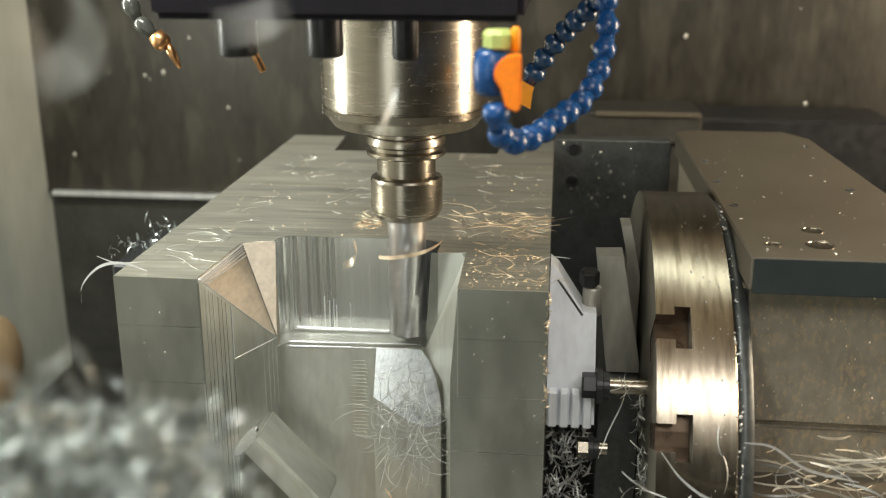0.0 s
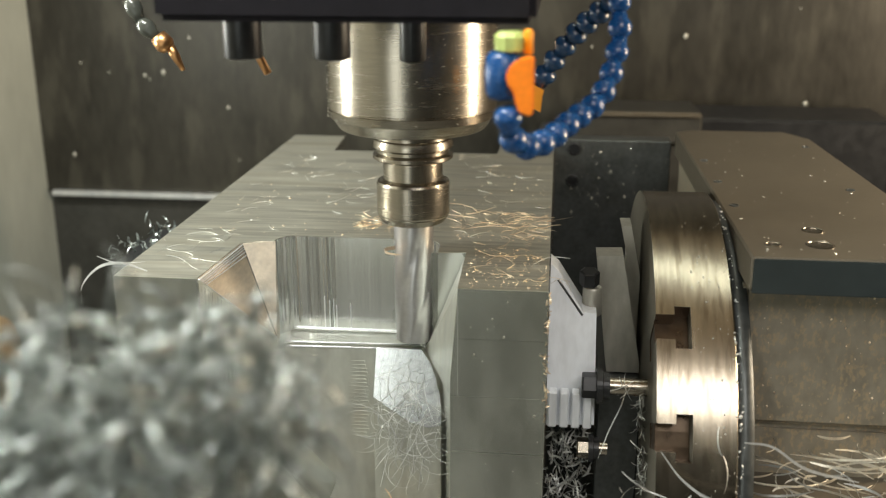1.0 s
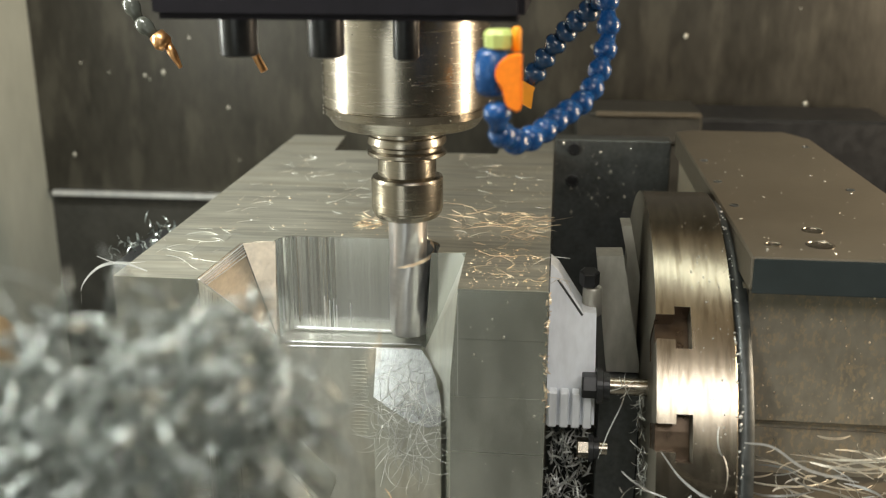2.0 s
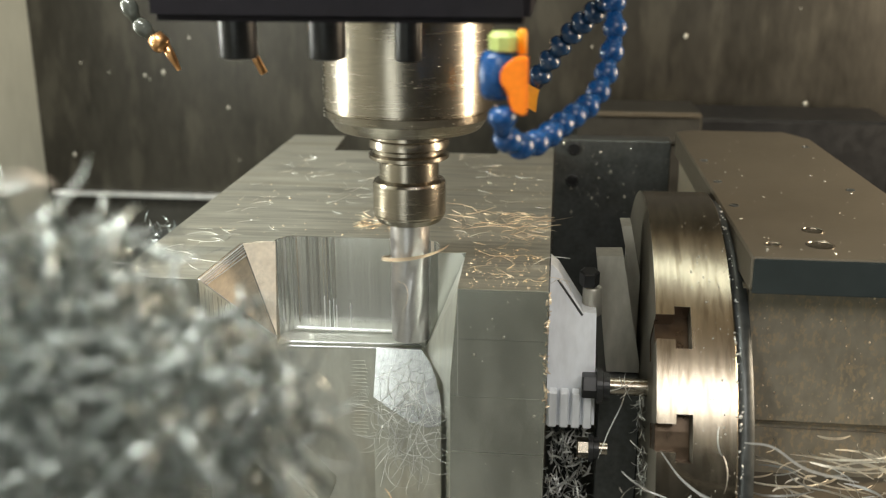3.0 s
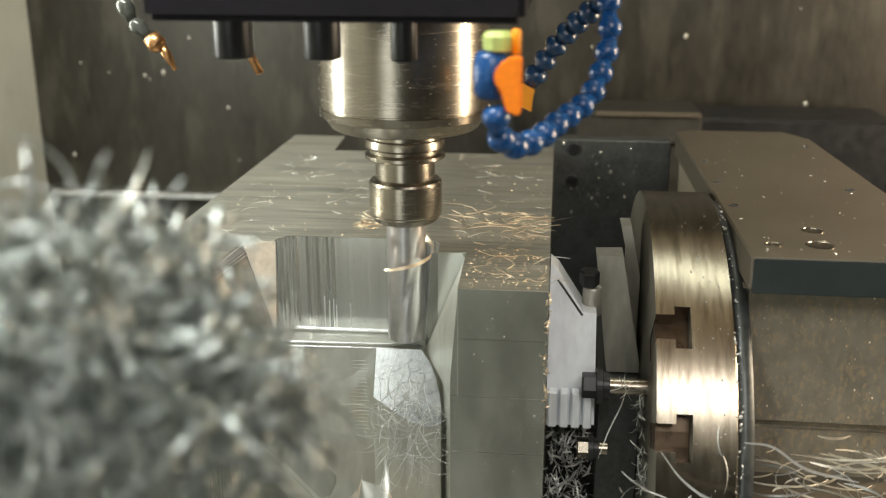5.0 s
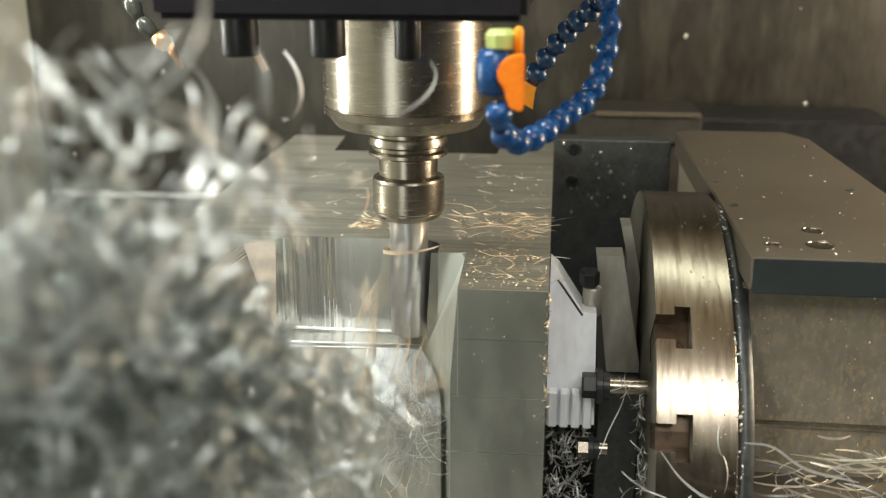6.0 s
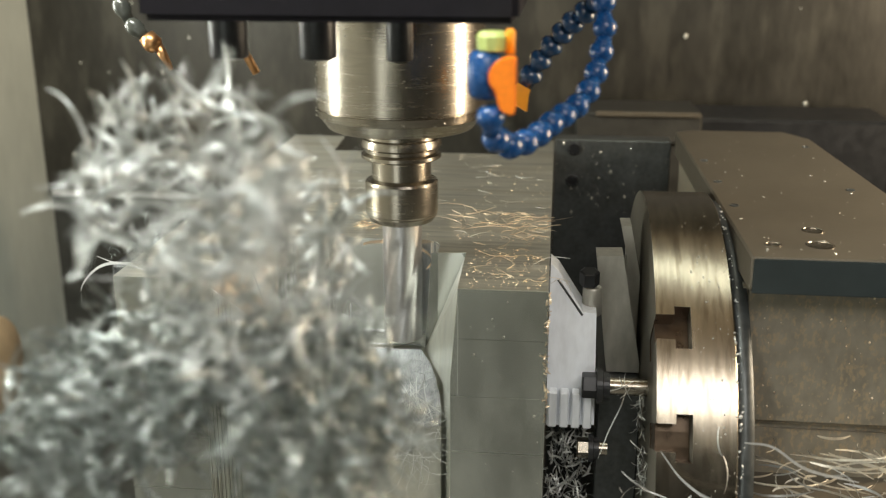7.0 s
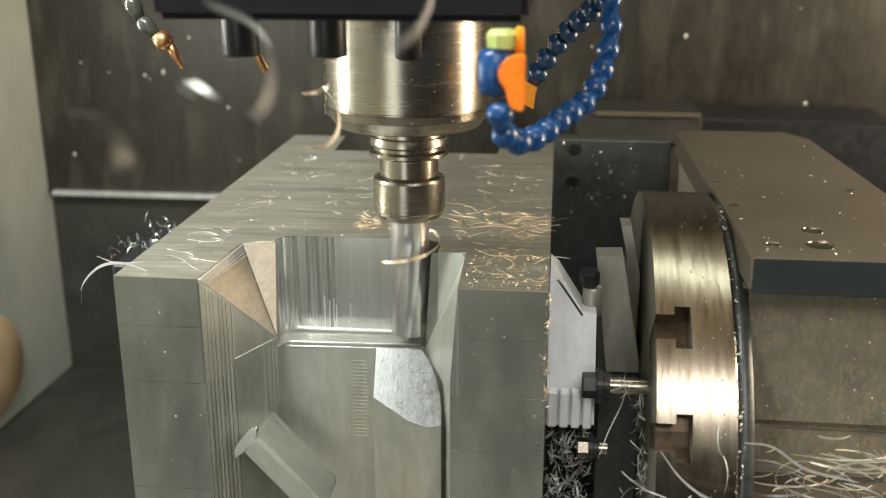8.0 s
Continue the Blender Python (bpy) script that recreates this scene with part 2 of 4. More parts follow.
part("tan_disc", lathe(bmesh.new(), [(0.080, 0.0), (0.080, 0.008), (0.074, 0.013), (0.02, 0.016)], axis=along((1, 0, 0)), steps=48), SPOT_TAN, spot_disc, smooth=True)
part("rim_ring", lathe(bmesh.new(), [(0.086, 0.0), (0.086, 0.004), (0.0805, 0.005)], axis=along((1, 0, 0)), steps=48), SIDE, spot_disc, "added grey rim round the tan disc")

rng_drop = random.Random(77)
bm = bmesh.new()
for x, z in [(0.305, 0.598), (-0.545, 0.52), (-0.66, 0.545), (0.245, 0.405), (0.47, 0.64)] + [(rng_drop.uniform(-0.7, 0.85), rng_drop.uniform(0.36, 0.72)) for _ in range(45)]:
    r = rng_drop.uniform(0.0012, 0.0042)
    m = Matrix.Translation((x, BACK_Y - 0.0006, z)) @ Matrix.Diagonal((r, 0.0015, r * 1.2, 1))
    bmesh.ops.create_icosphere(bm, subdivisions=1, radius=1, matrix=m)
tagged(link("coolant_drops", bm, WATER, None, True), "small bright coolant drops clinging to the back wall", "droplets", kind="stuff")


# ---- the aluminium block ----
TOP = 0.5
FLOOR = 0.4122
EDGE = -0.1530


def arc_points(cx, cy, r, a0, a1, k):
    return [(cx + r * m_.cos(radians(a0 + (a1 - a0) * i / k)), cy + r * m_.sin(radians(a0 + (a1 - a0) * i / k))) for i in range(k + 1)]


def block_outline(level, inset):
    """Plan of the block: upper levels carry the pocket being cut, lower ones the rough slot."""
    e = inset
    left = [(-0.2190 + e, 0.4625), (-0.2190 + e, -0.100 + e), (EDGE - e, -0.100 + e)]
    if level == "upper":
        rng = random.Random(5)
        mid = [(-0.1475, -0.006), (-0.136, 0.000), (-0.1225, 0.0035)]
        mid += [(x + rng.uniform(-0.0004, 0.0004), y + rng.uniform(-0.0004, 0.0004)) for x, y in arc_points(-0.1035, 0.0025, 0.0180, 180, 90, 22)]
        for i in range(10):
            x = -0.0985 + 0.0028 * i + rng.uniform(-0.0006, 0.0006)
            mid += [(x, 0.0205 + rng.uniform(0.0, 0.0005)), (x + 0.0007, 0.0202)]
        mid += [(-0.068, 0.0205), (0.000, 0.0205)] + arc_points(0.003, 0.003, 0.0175, 85, 0, 8) + [(0.0205, -0.0145), (0.0436, -0.0121)]
        mid += [(0.0446, -0.075), (0.0450, -0.100 + e)]
    else:
        mid = [(-0.1165, -0.0205)] + arc_points(-0.108, -0.0165, 0.0075, 160, 95, 4) + [(0.0056, -0.0040), (0.0149, -0.0123), (0.0203, -0.0205), (0.0255, -0.0323), (0.0279, -0.0428), (0.0324, -0.0652), (0.0395, -0.100 + e)]
    right = [(0.112 - e, -0.100 + e), (0.112 - e, 0.4625), (0.0487, 0.4625), (0.0459, 0.374), (-0.1490, 0.374), (-0.1539, 0.4625)]
    return left + mid + right


def build_block():
    block = tagged(empty("aluminium_block", (0, 0, 0)), "large machined aluminium block with a half-cut pocket and stepped faces", "workpiece")
    part("upper_body", prism(bmesh.new(), block_outline("upper", 0.0), FLOOR + 0.0002, TOP - 0.0005), ALU_WALL, block, "bright pocket walls")
    sharp(part("lower_body", prism(bmesh.new(), block_outline("lower", 0.0), 0.12, FLOOR), ALU_LOW, block), 40)
    # faced skin of the top
    bm = prism(bmesh.new(), block_outline("upper", 0.0004), TOP - 0.0004, TOP)
    part("top_face", bm, ALU_TOP, block, "milled top face with cross-wise cutter marks")
    # outer skins of the front columns
    for x0, x1 in ((-0.2188, EDGE - 0.0004), (0.0456, 0.1118)):
        for z0, z1 in ((0.4607, 0.4990), (0.4138, 0.4595), (0.367, 0.4125), (0.320, 0.3655), (0.273, 0.3185), (0.226, 0.2715)):
            x0 = 0.0398 if x0 > 0 and z1 < 0.4132 else x0
            part("front_face", boxed((x0, -0.1005, z0 - 0.0002), (x1, -0.0994, z1 + 0.0006), 0.0), ALU_SIDE, block)
    for x0, x1 in ((-0.2186, EDGE - 0.0008), (0.0458, 0.1116)):
        for z in (0.4601, 0.4130, 0.3662, 0.3192, 0.2722):
            part("seam_line", boxed((x0, -0.10062, z - 0.00014), (x1, -0.1003, z + 0.00014), 0.0), ALU_SIDE, block, "fine cutter line across the front")
    # fine stepped ribs down the slot's outer corner, cut off by the slope
    foot, deep = Vector((EDGE, -0.100, 0.0)), Vector((-0.1165, -0.0205, 0.0))
    out = Vector((0.0795, -0.0365, 0)).normalized()
    for i in range(15):
        u = 0.012 + 0.026 * i + 0.006 * (i % 3)
        c = foot.lerp(deep, u) + out * 0.0002
        w = 0.0003 + 0.0002 * (i % 2)
        part("rib", boxed((c.x - w, c.y - w, 0.15), (c.x + w, c.y + w, 0.4970 - 0.0765 * u), 0.0001), ALU_LOW if i % 2 else ALU_SIDE, block)
    for u in (0.80, 0.87, 0.93, 0.985):
        c = foot.lerp(deep, u)
        part("edge_line", boxed((c.x - 0.0003, c.y - 0.0003, 0.345), (c.x + 0.0004, c.y + 0.0003, 0.4205), 0.0001), ALU_LOW, block)
    # sloped left wall of the pocket, running down from the top edge to one low point
    A, A0, C = Vector((EDGE + 0.001, -0.0990, 0.4992)), Vector((EDGE + 0.001, -0.0990, FLOOR)), Vector((-0.1165, -0.0205, 0.4215))
    E, B = Vector((-0.1468, -0.0060, 0.4992)), Vector((-0.1205, 0.0040, 0.4992))
    C0, B0, E0 = Vector((C.x, C.y, FLOOR)), Vector((B.x, B.y, FLOOR)), Vector((E.x - 0.004, E.y, FLOOR))
    for name, mat, label, tris in (
            ("corner_wall", ALU_LOW, "upright ribbed wall under the slope", ((A, A0, C), (A0, C0, C))),
            ("corner_slope", ALU_SLOPE, "pocket slope with a warm reflection put into its colour", ((A, C, E),)),
            ("corner_slope", ALU_SLOPE, "pocket slope with a warm reflection put into its colour", ((E, C, B), (B, C, B0), (C, C0, B0)))):
        bm = bmesh.new()
        for tri in tris:
            bm.faces.new([bm.verts.new(p) for p in tri])
        bmesh.ops.remove_doubles(bm, verts=bm.verts, dist=1e-6)
        solid = bmesh.ops.extrude_face_region(bm, geom=bm.faces[:])
        bmesh.ops.translate(bm, verts=[g for g in solid["geom"] if isinstance(g, bmesh.types.BMVert)], vec=Vector((-0.002, 0.0012, -0.0005)))
        bmesh.ops.recalc_face_normals(bm, faces=bm.faces)
        part(name, bm, mat, block, label)
    up = (E - A).cross(C - A).normalized()
    up = up if up.x > 0 else -up
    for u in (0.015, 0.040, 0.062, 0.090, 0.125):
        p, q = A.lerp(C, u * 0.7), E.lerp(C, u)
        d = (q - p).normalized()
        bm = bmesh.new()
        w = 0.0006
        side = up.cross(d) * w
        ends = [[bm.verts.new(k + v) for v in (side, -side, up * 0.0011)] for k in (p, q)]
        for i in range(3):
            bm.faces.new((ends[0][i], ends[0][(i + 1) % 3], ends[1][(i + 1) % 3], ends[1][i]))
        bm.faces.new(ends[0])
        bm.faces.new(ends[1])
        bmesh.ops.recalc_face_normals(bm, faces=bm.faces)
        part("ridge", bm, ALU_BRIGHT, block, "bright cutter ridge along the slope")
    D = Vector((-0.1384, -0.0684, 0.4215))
    # thin pale rods imitate the glint along these edges
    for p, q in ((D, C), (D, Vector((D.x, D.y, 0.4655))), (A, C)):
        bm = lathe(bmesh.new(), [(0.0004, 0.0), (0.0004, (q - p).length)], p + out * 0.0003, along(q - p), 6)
        part("edge_glint", bm, ALU_BRIGHT, block, "thin pale rod for the glint along an edge")
    bm = lathe(bmesh.new(), [(0.0005, 0.0), (0.0004, (C - E).length)], E + up * 0.0002, along(C - E), 6)
    part("seam", bm, STEEL_DARK, block, "dark seam down the slope")
    # right corner: a dark facet and a pale sliver below it
    P, Q, R = Vector((0.0438, -0.0123, 0.4990)), Vector((0.0092, -0.0105, FLOOR)), Vector((0.0398, -0.0995, 0.4280))
    R0 = Vector((0.0396, -0.0995, FLOOR))
    K, K0 = Vector((0.0458, -0.0995, 0.4985)), Vector((0.0458, -0.0995, FLOOR))
    S, T = Vector((0.0450, -0.0990, 0.4985)), Vector((0.0150, -0.0135, 0.4990))
    for mat, tris in ((ALU_SIDE, ((T, Q, P),)), (ALU_LOW, ((P, Q, S), (Q, R, S), (Q, R0, R))), (ALU_SIDE, ((S, R, K), (R, K0, K), (R, R0, K0)))):
        bm = bmesh.new()
        for tri in tris:
            bm.faces.new([bm.verts.new(p) for p in tri])
        bmesh.ops.remove_doubles(bm, verts=bm.verts, dist=1e-6)
        solid = bmesh.ops.extrude_face_region(bm, geom=bm.faces[:])
        bmesh.ops.translate(bm, verts=[g for g in solid["geom"] if isinstance(g, bmesh.types.BMVert)], vec=Vector((0.002, 0.0015, -0.0005)))
        bmesh.ops.recalc_face_normals(bm, faces=bm.faces)
        part("corner_facet", bm, mat, block, "finely stepped right corner of the pocket")
    # rounded lips in paler metal, which carries their blue-white highlights
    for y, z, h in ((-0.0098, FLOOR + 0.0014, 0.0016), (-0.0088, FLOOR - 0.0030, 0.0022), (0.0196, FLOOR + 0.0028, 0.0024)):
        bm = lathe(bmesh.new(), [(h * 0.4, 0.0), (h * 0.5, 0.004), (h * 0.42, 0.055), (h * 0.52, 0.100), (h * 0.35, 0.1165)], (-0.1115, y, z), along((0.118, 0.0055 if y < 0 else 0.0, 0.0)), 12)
        part("ledge_lip", bm, ALU_BRIGHT, block, "rounded lip of the pocket floor, its glint put into the colour", True)
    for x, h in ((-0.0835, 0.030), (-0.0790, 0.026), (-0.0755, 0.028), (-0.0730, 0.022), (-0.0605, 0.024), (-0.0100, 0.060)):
        part("wall_line", boxed((x - 0.0004, 0.0199, FLOOR + 0.003), (x + 0.0004, 0.0204, FLOOR + 0.003 + h), 0.0001), ALU_BRIGHT, block, "bright upright line on the pocket wall")
    bm = bmesh.new()
    for i in range(22):
        z = 0.396 - 0.0034 * i
        box(bm, (-0.058 + 0.0006 * (i % 3), -0.0068, z), (-0.044 + 0.0008 * (i % 4), -0.0060, z + 0.0011))
    part("tool_marks", bm, ALU_LOW, block, "row of fine horizontal tool marks")
    # lobe with a sloped, chip-strewn facet
    plan = [(-0.0300, -0.0250), (0.0080, -0.0250), (0.0165, -0.0330), (0.0217, -0.0415), (0.0265, -0.0530), (0.0288, -0.0632), (0.0292, -0.0705), (0.0194, -0.0722), (0.0034, -0.0692), (-0.0278, -0.0557)]
    bm = bmesh.new()
    lo = [bm.verts.new((x, y, 0.12)) for x, y in plan]
    hi = [bm.verts.new((x, y, 0.4185 + (y + 0.024))) for x, y in plan]
    for i in range(len(plan)):
        j = (i + 1) % len(plan)
        bm.faces.new((lo[i], lo[j], hi[j], hi[i]))
    bm.faces.new(lo[::-1])
    bmesh.ops.recalc_face_normals(bm, faces=bm.faces)
    sharp(part("lobe", bm, ALU_LOW, block, "rounded lobe standing in the slot"), 50)
    bm = bmesh.new()
    rise = Vector((0, -0.0004, 0.0004))
    lo = [bm.verts.new((x, y, 0.4185 + (y + 0.024))) for x, y in plan]
    hi = [bm.verts.new(v.co + rise) for v in lo]
    for i in range(len(plan)):
        j = (i + 1) % len(plan)
        bm.faces.new((lo[i], lo[j], hi[j], hi[i]))
    bm.faces.new(hi)
    bm.faces.new(lo[::-1])
    bmesh.ops.recalc_face_normals(bm, faces=bm.faces)
    part("facet", bm, ALU_FACET, block, "bright sloped facet")
    cap = part("rib_end", lathe(bmesh.new(), [(0.0142, 0.0), (0.0142, 0.004), (0.012, 0.005)], axis=along((0, -1, 0.2)), steps=28), ALU_WALL, block, "bright rounded end of the rib")
    cap.matrix_basis = Matrix.Translation((-0.1290, -0.0800, 0.3545)) @ Matrix.Rotation(radians(38), 4, "Y") @ Matrix.Diagonal((0.36, 1, 1.15, 1))
    # slanting rib low in the slot
    rib = part("slanted_rib", boxed((-0.010, -0.03, -0.085), (0.010, 0.02, 0.0), 0.003, 2), ALU_LOW, block, "slanting machined rib")
    rib.matrix_basis = Matrix.Translation((-0.127, -0.055, 0.356)) @ Matrix.Rotation(radians(-42), 4, "Y")
    return block


build_block()


# ---- rotary unit ----
def build_faceplate():
    xl, xr, yc, zc, r = 0.190, 0.246, 0.044, 0.319, 0.2165
    plate = tagged(empty("rotary_faceplate", (xl, yc, zc)), "round steel rotary faceplate with T-slots across its rim", "faceplate")
    slots = [132.8, 154.2, 175.6, 197.0]
    bm = bmesh.new()
    # the rim outline is cut by T-slots: neck over the front part, wider head behind it
    def ring(x0, x1, half):
        pts = []
        cuts = sorted(slots)
        a = 0.0
        for s in cuts:
            h = m_.degrees(half / r)
            k = max(2, int(s - h - a))
            pts += [(a + (s - h - a) * i / k, r) for i in range(k + 1)]
            pts += [(s - h * 1.16, r - 0.045), (s + h * 1.16, r - 0.045)]
            a = s + h
        k = int(360 - a)
        pts += [(a + (360 - a) * i / k, r) for i in range(k)]
        out = [(q * m_.cos(radians(w)), q * m_.sin(radians(w))) for w, q in pts]
        f = Matrix(((0, 0, 1, 0), (1, 0, 0, 0), (0, 1, 0, 0), (0, 0, 0, 1)))
        prism(bm, out, x0, x1, f)
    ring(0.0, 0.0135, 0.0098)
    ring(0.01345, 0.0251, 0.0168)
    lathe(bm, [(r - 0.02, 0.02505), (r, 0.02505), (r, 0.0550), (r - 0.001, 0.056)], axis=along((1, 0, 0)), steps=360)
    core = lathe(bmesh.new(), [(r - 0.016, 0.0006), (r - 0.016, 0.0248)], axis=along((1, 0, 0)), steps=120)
    part("slot_floor", core, SLOT_SHADE, plate, "slot floor, its shade put into the colour")
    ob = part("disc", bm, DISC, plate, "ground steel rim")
    ob.data.materials.append(SLOT_SHADE)
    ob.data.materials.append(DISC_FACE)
    # slot walls take the shade colour, the left face its own lit tone
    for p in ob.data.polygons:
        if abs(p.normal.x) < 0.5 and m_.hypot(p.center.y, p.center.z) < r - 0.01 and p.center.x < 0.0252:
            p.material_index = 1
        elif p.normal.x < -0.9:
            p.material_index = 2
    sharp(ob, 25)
    bm = lathe(bmesh.new(), [(r - 0.006, 0.0562), (r - 0.006, 0.068)], axis=along((1, 0, 0)), steps=96)
    part("seal_ring", bm, STEEL_DARK, plate, "black seal behind the disc", True)
    return plate


build_faceplate()


def build_rotary_body():
    body = tagged(empty("rotary_table", (0.33, 0.1, 0.0)), "grey painted rotary table housing with rust-stained front", "rotary table")
    inv = Matrix.Translation((-0.33, -0.1, 0))

    def put(name, lo, hi, mat, bevel=0.003, label=""):
        bm = boxed(lo, hi, bevel, 2)
        bm.transform(inv)
        return part(name, bm, mat, body, label)
    bm = bmesh.new()
    f = Matrix(((1, 0, 0, -0.33), (0, 1, 0, -0.1), (0, 0, 1, 0), (0, 0, 0, 1)))
    prism(bm, [(0.2540, -0.098), (0.412, -0.098), (0.404, 0.10), (0.393, 0.345), (0.372, 0.385), (0.268, 0.385), (0.250, 0.372)], 0.505, 0.531, f)
    bmesh.ops.bevel(bm, geom=bm.edges[:], offset=0.0015, segments=1, affect="EDGES")
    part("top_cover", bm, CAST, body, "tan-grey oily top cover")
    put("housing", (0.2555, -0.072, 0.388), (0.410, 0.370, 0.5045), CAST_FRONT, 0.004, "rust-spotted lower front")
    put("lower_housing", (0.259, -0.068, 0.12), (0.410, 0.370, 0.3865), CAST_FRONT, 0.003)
    put("cover_front", (0.2555, -0.1005, 0.5045), (0.411, -0.0985, 0.5303), TEAL, 0.0005, "blue-grey front edge of the cover, darkened for shade")
    put("base_flange", (0.262, -0.150, 0.02), (0.46, 0.37, 0.345), CAST, 0.006)
    put("foot", (0.26, -0.14, 0.0), (0.48, 0.38, 0.02), CAST, 0.004)
    for x, y, rr in ((0.2745, -0.066, 0.0065), (0.3085, -0.064, 0.0105), (0.312, -0.025, 0.0085), (0.264, 0.045, 0.004), (0.2625, 0.13, 0.004), (0.375, 0.11, 0.004), (0.378, 0.3, 0.004), (0.262, 0.22, 0.004)):
        bm = lathe(bmesh.new(), [(rr, 0.5308), (rr, 0.5314), (rr * 0.82, 0.5318), (rr * 0.8, 0.5312)], (x - 0.33, y - 0.1, 0), steps=20)
        part("plug", bm, STEEL if rr > 0.006 else STEEL_DARK, body, "round screw plug")
    return body


build_rotary_body()


def build_fixture():
    fix = tagged(empty("fixture_bracket", (0.15, 0.1, 0.0)), "steel fixture bracket between block and faceplate", "fixture")
    inv = Matrix.Translation((-0.15, -0.1, 0))

    def put(name, lo, hi, mat, label="", bevel=0.001):
        bm = boxed(lo, hi, bevel)
        bm.transform(inv)
        return part(name, bm, mat, fix, label)
    xz = Matrix(((1, 0, 0, -0.15), (0, 0, 1, -0.1), (0, 1, 0, 0), (0, 0, 0, 1)))
    part("grey_plate", prism(bmesh.new(), [(0.1497, 0.4975), (0.1715, 0.4982), (0.1745, 0.482), (0.1893, 0.404), (0.1893, 0.3955), (0.1621, 0.3955), (0.1562, 0.445), (0.1526, 0.475)], -0.002, 0.022, xz), PLATE, fix, "grey ground plate")
    part("sub_plate", prism(bmesh.new(), [(0.1706, 0.5146), (0.1791, 0.5149), (0.1885, 0.470), (0.1885, 0.3955), (0.175, 0.3955), (0.1767, 0.4884)], 0.030, 0.055, xz), PLATE, fix, "thin steel sub plate")
    bm = lathe(bmesh.new(), [(0.0074, 0.4530), (0.0080, 0.4545), (0.0080, 0.4750), (0.0070, 0.4765)], (-0.0030, -0.118, 0), None, 24)
    sharp(part("boss", bm, PLATE, fix, "round grey boss"))
    put("black_plate", (0.155, -0.030, 0.02), (0.1895, 0.23, 0.394), STEEL_DARK, "black oxide plate")
    put("rear_plate", (0.1135, 0.40, 0.02), (0.2490, 0.43, 0.514), STEEL_DARK, "tall black plate with bolt holes")
    f = Matrix(((1, 0, 0, -0.15), (0, 0, 1, -0.1), (0, 1, 0, 0), (0, 0, 0, 1)))
    bm = prism(bmesh.new(), [(0.1128, 0.372), (0.1512, 0.374), (0.1500, 0.4615), (0.1392, 0.4625), (0.1192, 0.494), (0.1128, 0.499)], -0.05, -0.005, f)
    for v in bm.verts:
        if v.co.y < -0.13:
            v.co.y = -0.1 - 0.032 - (0.497 - v.co.z) * 0.22
    part("dovetail_jaw", bm, JAW, fix, "aluminium dovetail jaw, lit bluish white by its colour")
    for i in range(4):
        x0 = 0.1142 + 0.0092 * i
        put("jaw_tooth", (x0, -0.0665, 0.3735), (x0 + 0.0068, -0.0560, 0.4040), JAW)
    bm = lathe(bmesh.new(), [(0.0009, 0.0), (0.0009, 0.0345)], (-0.0312, -0.1345, 0.4872), along((0.0205, -0.006, -0.0277)), 8)
    part("groove", bm, STEEL_DARK, fix, "dark groove across the jaw")
    bm = lathe(bmesh.new(), [(0.0082, 0.0), (0.0082, 0.011), (0.0066, 0.012)], (-0.0060, -0.118, 0.4790), along((0, -0.2, 1)), 6)
    part("nut", bm, RUBBER, fix, "small black nut")
    for x, z in ((0.1352, 0.464), (0.1356, 0.503)):
        bm = lathe(bmesh.new(), [(0.0078, 0), (0.0078, 0.0015), (0.006, 0.002), (0.006, -0.004)], (x - 0.15, 0.2998, z), along((0, -1, 0)), 20)
        part("bolt_hole", bm, RUBBER, fix)
    return fix


build_fixture()


def build_bolt(at, r, bright):
    """A hex bolt lying along x, head towards the block."""
    ob = tagged(empty("hex_bolt", at), "black hex bolt with washer in the fixture" if not bright else "small bright hex bolt in the fixture", "bolt")
    ax = along((1, 0, 0))
    bm = lathe(bmesh.new(), [(r * 0.92, 0), (r, r * 0.12), (r, r * 1.1)], axis=ax, steps=6)
    part("head", bm, RUBBER if not bright else STEEL, ob)
    bm = lathe(bmesh.new(), [(r * 1.35, r * 1.1), (r * 1.35, r * 1.55), (r * 1.1, r * 1.6), (r * 1.1, r * 2.1)], axis=ax, steps=28)
    part("washer", bm, RUBBER, ob, smooth=False)
    bm = lathe(bmesh.new(), [(r * 0.66, r * 2.0), (r * 0.66, r * (2.9 if bright else 5.2))], axis=ax, steps=24)
    sharp(part("shank", bm, STEEL, ob, "polished shank"))
    return ob


build_bolt((0.1398, -0.068, 0.4125), 0.0102, False)
build_bolt((0.1380, -0.068, 0.3580), 0.0082, True)

clamp = tagged(empty("side_clamp", (-0.27, 0.12, 0.0)), "dark steel clamp beside the block, heaped with shavings", "clamp")
part("clamp_body", boxed((0.012, -0.02, 0.0), (0.047, 0.08, 0.40), 0.004), DARK, clamp)
part("clamp_step", boxed((-0.030, -0.05, 0.4005), (0.047, 0.07, 0.451), 0.003), RUBBER, clamp)

# housings added out of view behind every lamp, the low fill included
for (name, eye, target, w, h, watts, colour) in LAMPS:
    fixture_m = look(eye, target)
    ob = tagged(empty("unseen_lamp"), "slim grey lamp housing added out of view in the machine", "lamp", "machine work lamps")
    ob.matrix_world = fixture_m
    part("lamp_body", boxed((-w / 2 - 0.012, -h / 2 - 0.012, 0.006), (w / 2 + 0.012, h / 2 + 0.012, 0.04), 0.003), CAST, ob, "grey lamp housing")

# way covers far behind
cover = tagged(empty("way_cover", (0.25, 0.62, 0)), "dark steel way cover at the back of the machine", "machine cover")
part("cover_top", boxed((-0.11, -0.015, 0.47), (0.062, 0.10, 0.5115), 0.003), DARK, cover)
part("cover_edge", boxed((-0.083, -0.024, 0.5085), (0.058, -0.0155, 0.5150), 0.001), CAST, cover, "worn grey front edge")
